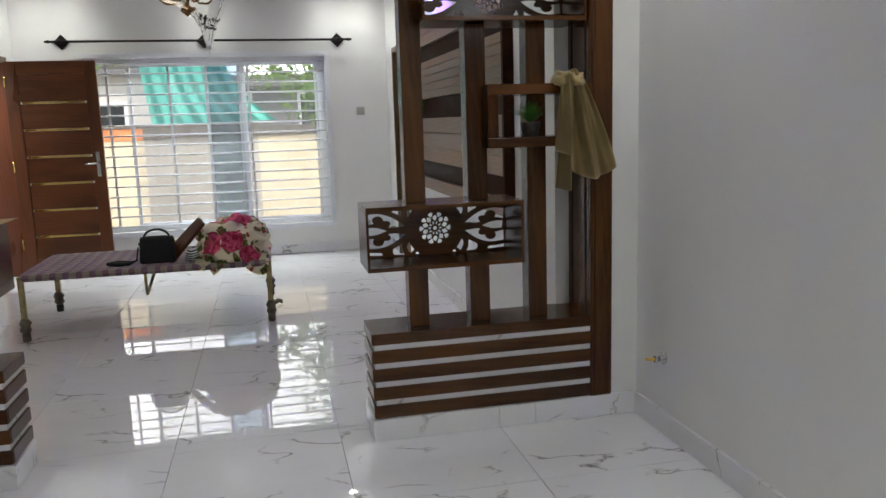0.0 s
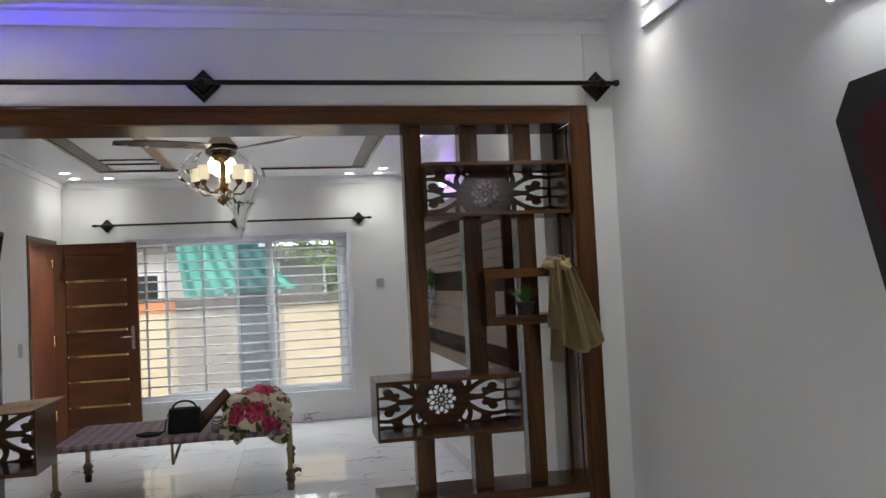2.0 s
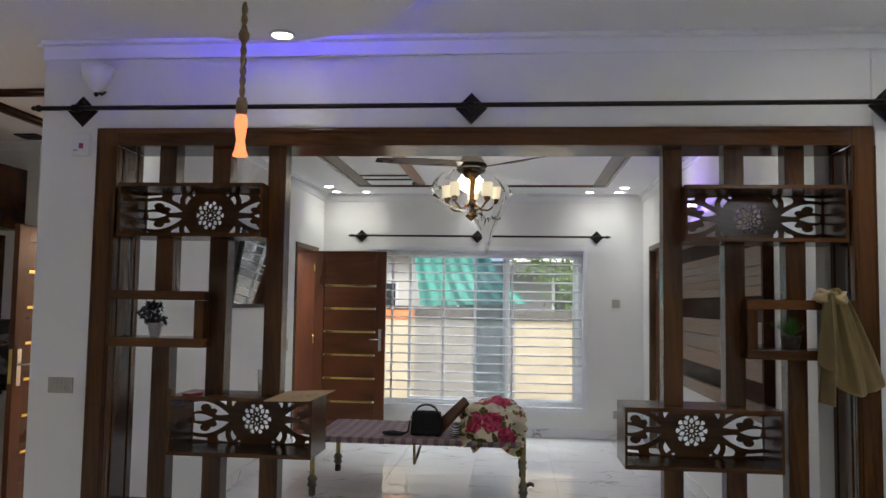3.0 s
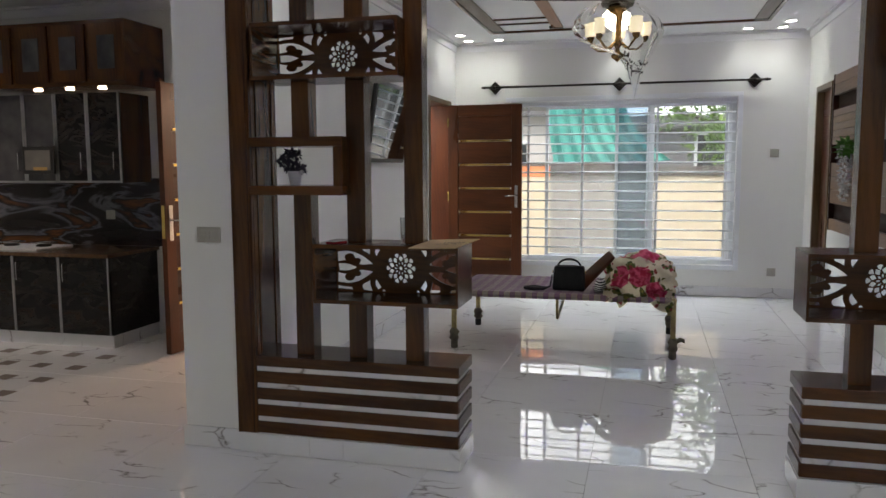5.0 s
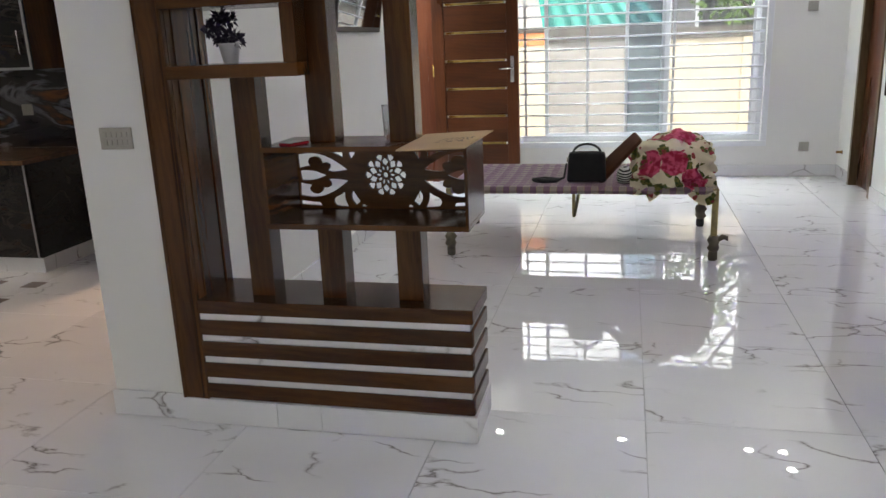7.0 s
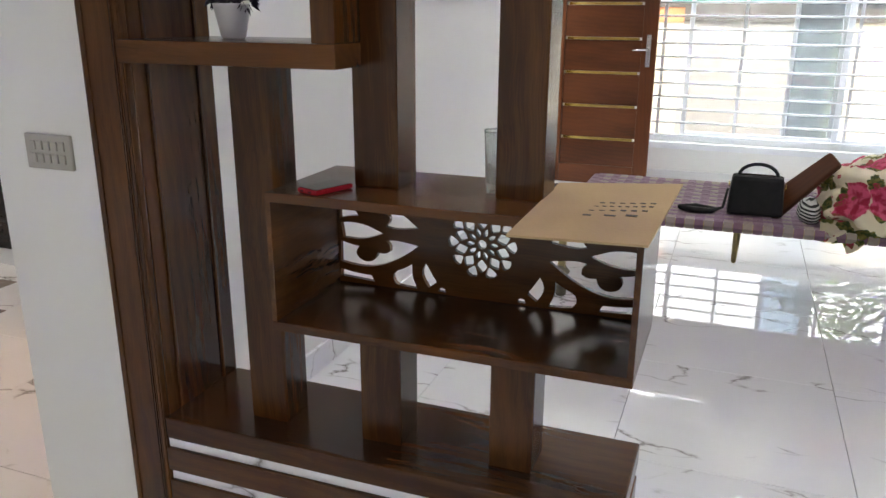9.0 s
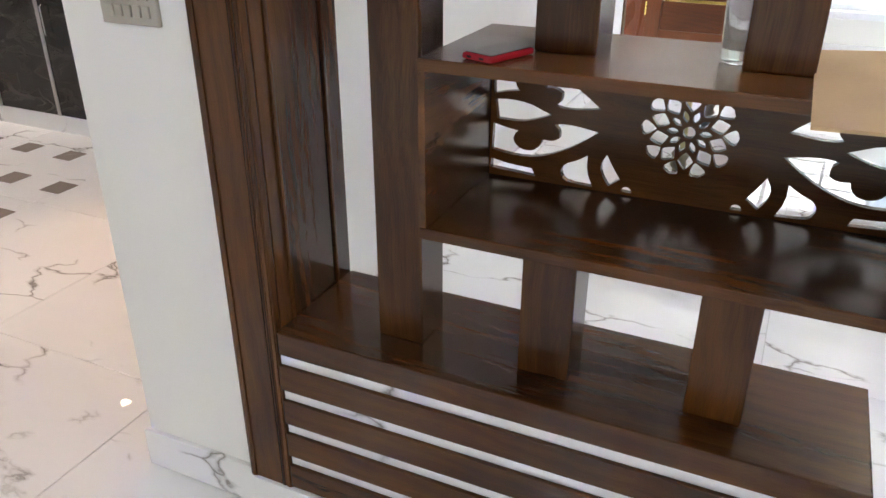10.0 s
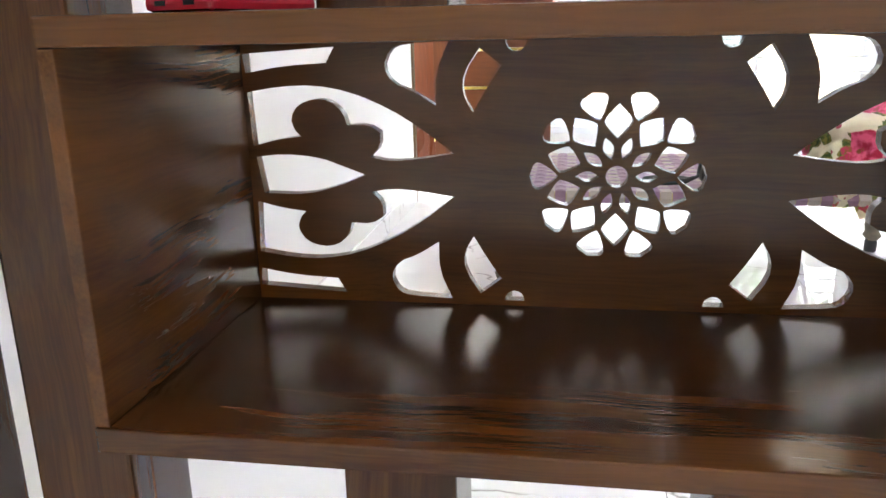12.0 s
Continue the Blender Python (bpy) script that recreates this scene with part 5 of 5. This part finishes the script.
for x in (-0.16, 0.16):
    part("burner", lathe([(0.06, 0.014), (0.06, 0.024), (0.04, 0.034), (0.002, 0.036)], 20, Matrix.Translation((x, 0.03, 0))), dark_iron, hob)
    part("grid", tube([(x + 0.10 * math.cos(t * math.pi / 2 + 0.78), 0.03 + 0.10 * math.sin(t * math.pi / 2 + 0.78), 0.045) for t in range(4)], 0.005, 6, True), chrome, hob)
vent = thing("ceiling_vent", "small dark square ceiling vent", "vent", at=(-1.75, 2.12, H))
part("frame", boxed(-0.09, 0.09, -0.09, 0.09, -0.012, 0.0, bevel=0.003), dark_iron, vent)
for k in range(4):
    part("slat", boxed(-0.075, 0.075, -0.06 + k * 0.035, -0.045 + k * 0.035, -0.018, -0.0125), dark_iron, vent)

hall = thing("hall_ceiling_border", "dark timber strips on the hall ceiling", "ceiling trim", at=(-1.3, 1.2, H))
for a in ((-2.6, 0.75, -0.40, -0.36), (-2.6, 0.75, -0.31, -0.27), (-0.06, 0.0, -0.26, 0.80), (-0.14, -0.10, -0.26, 0.80)):
    part("strip", boxed(*a, -0.018, -0.001, bevel=0.002), wood_y, hall)
kdoor = thing("kitchen_door", "open brown panelled door with gold inlay strips and brass lock", "door")
leaf_parts(kdoor, 0.70, 1.985, 0.042, door_z, door_x, 6)
part("lock_face", boxed(0.699, 0.703, 0.008, 0.034, 0.86, 1.10), gold, kdoor, "brass lock face on the door edge")
kp_ = part("lock_plate", boxed(0.62, 0.665, 0.042, 0.047, 0.84, 1.10, bevel=0.002), chrome, kdoor)
part("handle", tube([(0.643, 0.046, 0.99), (0.643, 0.09, 0.99), (0.62, 0.095, 0.99), (0.54, 0.093, 0.985)], 0.008, 8), chrome, kp_)
kdoor.matrix_world = Matrix.Translation((-1.475, YK - 0.01, 0.012)) @ Matrix.Rotation(radians(-92), 4, "Z")
kf = tagged(new("door_3"), "brown timber lining of the kitchen doorway", "", "", "structure")
part("jamb", boxed(KD0, KD0 + 0.05, YK - 0.01, YK + 0.15, 0, 2.08, bevel=0.003), olive, kf)
part("jamb", boxed(KD1 - 0.05, KD1, YK - 0.01, YK + 0.15, 0, 2.08, bevel=0.003), olive, kf)
part("head", boxed(KD0 + 0.05, KD1 - 0.05, YK - 0.01, YK + 0.15, 2.03, 2.08, bevel=0.003), olive, kf)

# ---------- skirtings ----------
b = bmesh.new()
for a in ((XL, XR, YF - 0.012, YF), (XR - 0.012, XR, DR1, YF - 0.012), (XR - 0.012, XR, 0.34, DR0), (XL, XL + 0.012, 0.30, DL0), (XN - 0.014, XN, YB, 0.028), (3.633, XN - 0.014, 0.028, 0.04), (XP - 0.012, 0.012, 0.008, 0.02), (XP - 0.012, XP, 0.02, YK), (KD1, XP - 0.012, YK - 0.012, YK)):
    box(b, *a, 0.003, 0.104, 0.002)
structure("baseboard", b, skirt_marble, "veined white marble skirting")

# ---------- outside ----------
# bright hazy sky behind the houses
structure("backdrop", boxed(-130, 130, 90, 90.2, -0.14, 75), glow("bright_hazy_sky", (0.95, 0.98, 1.0), 1.4), "bright hazy white sky")
dust = plain("dusty_concrete_ground", (0.34, 0.31, 0.27), (0.27, 0.25, 0.22), 0.6, 0.9, 0.3, 20)
structure("ground", boxed(-300, 300, YF + 0.24, 600, -0.3, -0.14), dust, "dusty concrete yard and street")
structure("ground_side", boxed(-300, XP - 0.001, 3.86, YF + 0.24, -0.3, -0.14), dust, "dusty concrete porch")
cream_wall = plain("cream_wall_paint", (0.64, 0.55, 0.40), (0.58, 0.50, 0.37), 1.2, 0.8, 0.2, 60)
grey_wash = plain("grey_cement_wash", (0.40, 0.37, 0.33), (0.34, 0.31, 0.28), 1.5, 0.85, 0.3, 60)
orange_paint = plain("orange_wall_paint", (0.70, 0.26, 0.11), (0.62, 0.22, 0.09), 3, 0.7, 0.1)
dark_cement = plain("dark_cement_coping", (0.13, 0.11, 0.095), (0.09, 0.08, 0.07), 4, 0.85, 0.3)
bw = thing("boundary_wall", "cream and grey boundary wall with an orange band and dark coping", "wall", at=(2, 8.0, -0.14))
binv = Matrix.Translation((-2, -8.0, 0.14))
WB = 7.62
for nm, a, m in (("panel", (-6, 0.60, WB, WB + 0.2, -0.14, 1.24), cream_wall), ("orange_band", (-6, 0.60, WB - 0.012, WB + 0.2, 1.241, 1.39), orange_paint), ("panel", (0.601, 2.05, WB, WB + 0.2, -0.14, 1.25), grey_wash), ("panel", (2.051, 9, WB, WB + 0.2, -0.14, 1.25), cream_wall),
                 ("coping", (0.601, 2.05, WB - 0.03, WB + 0.22, 1.251, 1.43), dark_cement), ("coping", (2.051, 9, WB - 0.03, WB + 0.22, 1.251, 1.38), dark_cement), ("coping", (-6, 0.60, WB - 0.03, WB + 0.22, 1.391, 1.44), dark_cement), ("pilaster", (2.9, 3.05, WB - 0.03, WB - 0.001, -0.14, 1.25), cream_wall), ("pilaster", (3.45, 3.6, WB - 0.03, WB - 0.001, -0.14, 1.25), cream_wall)):
    o = part(nm, boxed(*a, bevel=0.004), m, bw)
    o.matrix_parent_inverse = binv
# hanging turquoise cloth
tarp_cloth = plain("turquoise_cloth", (0.10, 0.52, 0.44), (0.07, 0.42, 0.37), 3, 0.75, 0.3, 60)
tb = bmesh.new()
g = []
for j in range(31):
    w = j / 30
    row = []
    for i in range(49):
        u = i / 48
        xl = -0.21 + 0.20 * w
        xr = 1.42 + 0.95 * w ** 2.2
        x = xl + (xr - xl) * u
        z = 2.85 - 1.42 * w + 0.10 * u * u * (1 - w) + 0.07 * u * w
        row.append(tb.verts.new((x, 13.2 + 0.05 * math.sin(u * 38 + 3 * w * u) * (0.4 + w) + 0.02 * math.sin(u * 17 + 2) + 0.05 * noise.noise(Vector((u * 4, w * 3, 1))), z)))
    g.append(row)
for j in range(30):
    for i in range(48):
        tb.faces.new((g[j][i], g[j][i + 1], g[j + 1][i + 1], g[j + 1][i])).smooth = True
tarp = thing("hanging_cloth", "turquoise cloth hung out on a line beyond the boundary wall", "cloth", at=(1.4, 13.2, 1.4))
o = part("sheet", tb, tarp_cloth, tarp)
o.matrix_parent_inverse = Matrix.Translation((-1.4, -13.2, -1.4))
for x_, h_ in ((-4, 2.90), (6, 2.96)):
    o = part("pole", boxed(x_ - 0.03, x_ + 0.03, 13.17, 13.23, -0.14, h_, bevel=0.005), dark_iron, tarp, "thin iron washing pole")
    o.matrix_parent_inverse = Matrix.Translation((-1.4, -13.2, -1.4))
o = part("line", tube([(-4, 13.2, 2.86), (1.3, 13.2, 2.93), (6, 13.2, 2.93)], 0.006, 6), dark_iron, tarp, "thin washing line")
o.matrix_parent_inverse = Matrix.Translation((-1.4, -13.2, -1.4))

white_render = plain("white_house_render", (0.74, 0.73, 0.70), (0.66, 0.65, 0.62), 0.8, 0.85, 0.2, 30)
grey_render = plain("grey_house_render", (0.22, 0.22, 0.23), (0.17, 0.17, 0.18), 0.8, 0.85, 0.2, 30)
dark_pane = plain("dark_house_window", (0.03, 0.035, 0.04), (0.05, 0.055, 0.06), 2, 0.1, 0)


def house(x0, x1, y0, h, storeys, material, label):
    root = thing("house", label, "house", "houses across the street", ((x0 + x1) / 2, y0 + 4, -0.14))
    cx, w = (x0 + x1) / 2, x1 - x0
    part("wall", boxed(-w / 2, w / 2, -4, 4, 0, h), material, root)
    part("roof", boxed(-w / 2 - 0.3, w / 2 + 0.3, -4.4, 4.2, h + 0.001, h + 0.25, bevel=0.02), grey_render, root)
    n = max(2, int(w / 2.6))
    for s in range(storeys):
        for k in range(n):
            x, z = -w / 2 + (k + 0.5) * w / n, 0.9 + s * 3.1
            wn_ = part("window", boxed(x - 0.62, x + 0.62, -4.06, -4.001, z, z + 1.35, bevel=0.01), white_pvc, root)
            part("pane", boxed(x - 0.55, x + 0.55, -4.07, -4.061, z + 0.07, z + 1.28), dark_pane, wn_)
        part("ledge", boxed(-w / 2, w / 2, -4.35, -4.001, 2.95 + s * 3.1, 3.07 + s * 3.1, bevel=0.01), grey_render, root)


house(-9, -0.6, 19, 3.3, 1, white_render, "low white rendered house across the street")
house(0.2, 4.6, 14.5, 2.35, 1, grey_render, "low grey rendered house with dark windows")
house(5.2, 14, 18, 3.3, 1, white_render, "low white rendered house beyond the trees")

bark = plain("grey_brown_bark", (0.10, 0.075, 0.055), (0.06, 0.045, 0.035), 12, 0.9, 0.6, 40)
leaf_a = plain("sunlit_leaf_green", (0.17, 0.30, 0.04), (0.09, 0.19, 0.03), 4, 0.55, 0.0)


def tree(x, y, h, r, seed):
    rg = random.Random(seed)
    root = thing("tree", "leafy green street tree behind the boundary wall", "tree", "street trees", (x, y, -0.14))
    part("trunk", tube([(0, 0, 0), (0.05, 0.02, h * 0.35), (0.0, 0.08, h * 0.62), (0.06, 0.04, h * 0.9)], [0.13, 0.10, 0.07, 0.02], 10), bark, root)
    tips = []
    for k in range(9):
        a, z0 = rg.uniform(0, 6.28), h * rg.uniform(0.3, 0.65)
        e = Vector((math.cos(a) * r * rg.uniform(0.5, 1), math.sin(a) * r * rg.uniform(0.5, 1), z0 + h * rg.uniform(0.08, 0.35)))
        part("limb", tube([(0.03, 0.04, z0), tuple(e * 0.5 + Vector((0, 0, z0 * 0.5))), tuple(e)], [0.04, 0.025, 0.008], 6), bark, root)
        tips += [(tuple(e), r * rg.uniform(0.2, 0.36)), (tuple(e * 0.7 + Vector((0, 0, z0 * 0.3 + 0.1))), r * rg.uniform(0.2, 0.3))]
    part("crown", leaf_cloud(2300, tips, 0.085, seed), leaf_a, root)


tree(3.55, 9.4, 4.6, 1.4, 21)
tree(-1.4, 10.5, 3.6, 1.3, 22)
tree(-3.2, 6.4, 2.8, 0.9, 23)
gate = thing("porch_gate", "black iron porch gate outside the front door", "gate", at=(-1.9, 4.6, -0.14))
for k in range(14):
    part("upright", boxed(-0.012, 0.012, -0.75 + k * 0.115, -0.726 + k * 0.115, 0, 1.9), dark_iron, gate)
for z in (0.15, 1.0, 1.8):
    part("cross_rail", boxed(-0.02, 0.02, -0.77, 0.79, z, z + 0.04), dark_iron, gate)

# ---------- floor tiles, last ----------
floor = structure("floor", boxed(XK - 0.15, XN + 0.15, YB - 0.15, YF + 0.23, -0.1, -0.012), grout, "glossy white floor tiles with fine dark veins")
TX, TY = 0.713, 0.752
tile_mesh = mesh_of("tile", boxed(-TX / 2 + 0.0012, TX / 2 - 0.0012, -TY / 2 + 0.0012, TY / 2 - 0.0012, -0.012, 0.0, bevel=0.0008), tile_marble)
for i in range(-8, 6):
    for j in range(-7, 9):
        x, y = 0.25 + (i + 0.5) * TX, -0.50 + (j + 0.5) * TY
        if not (XK - 0.5 < x < XN + 0.4 and YB - 0.4 < y < YF + 0.4) or (y > 4.3 and x < -0.6):
            continue
        o = new("tile", tile_mesh)
        o.parent = floor
        o.location = (x, y, 0)
inset_mesh = mesh_of("inset_tile", boxed(-0.055, 0.055, -0.055, 0.055, -0.002, 0.0025, bevel=0.0006), accent)
for i in range(10):
    for j in range(4):
        o = new("inset_tile", inset_mesh)
        o.parent = floor
        o.location = (-1.92 - i * 0.287, 0.53 + j * 0.316, 0.0)
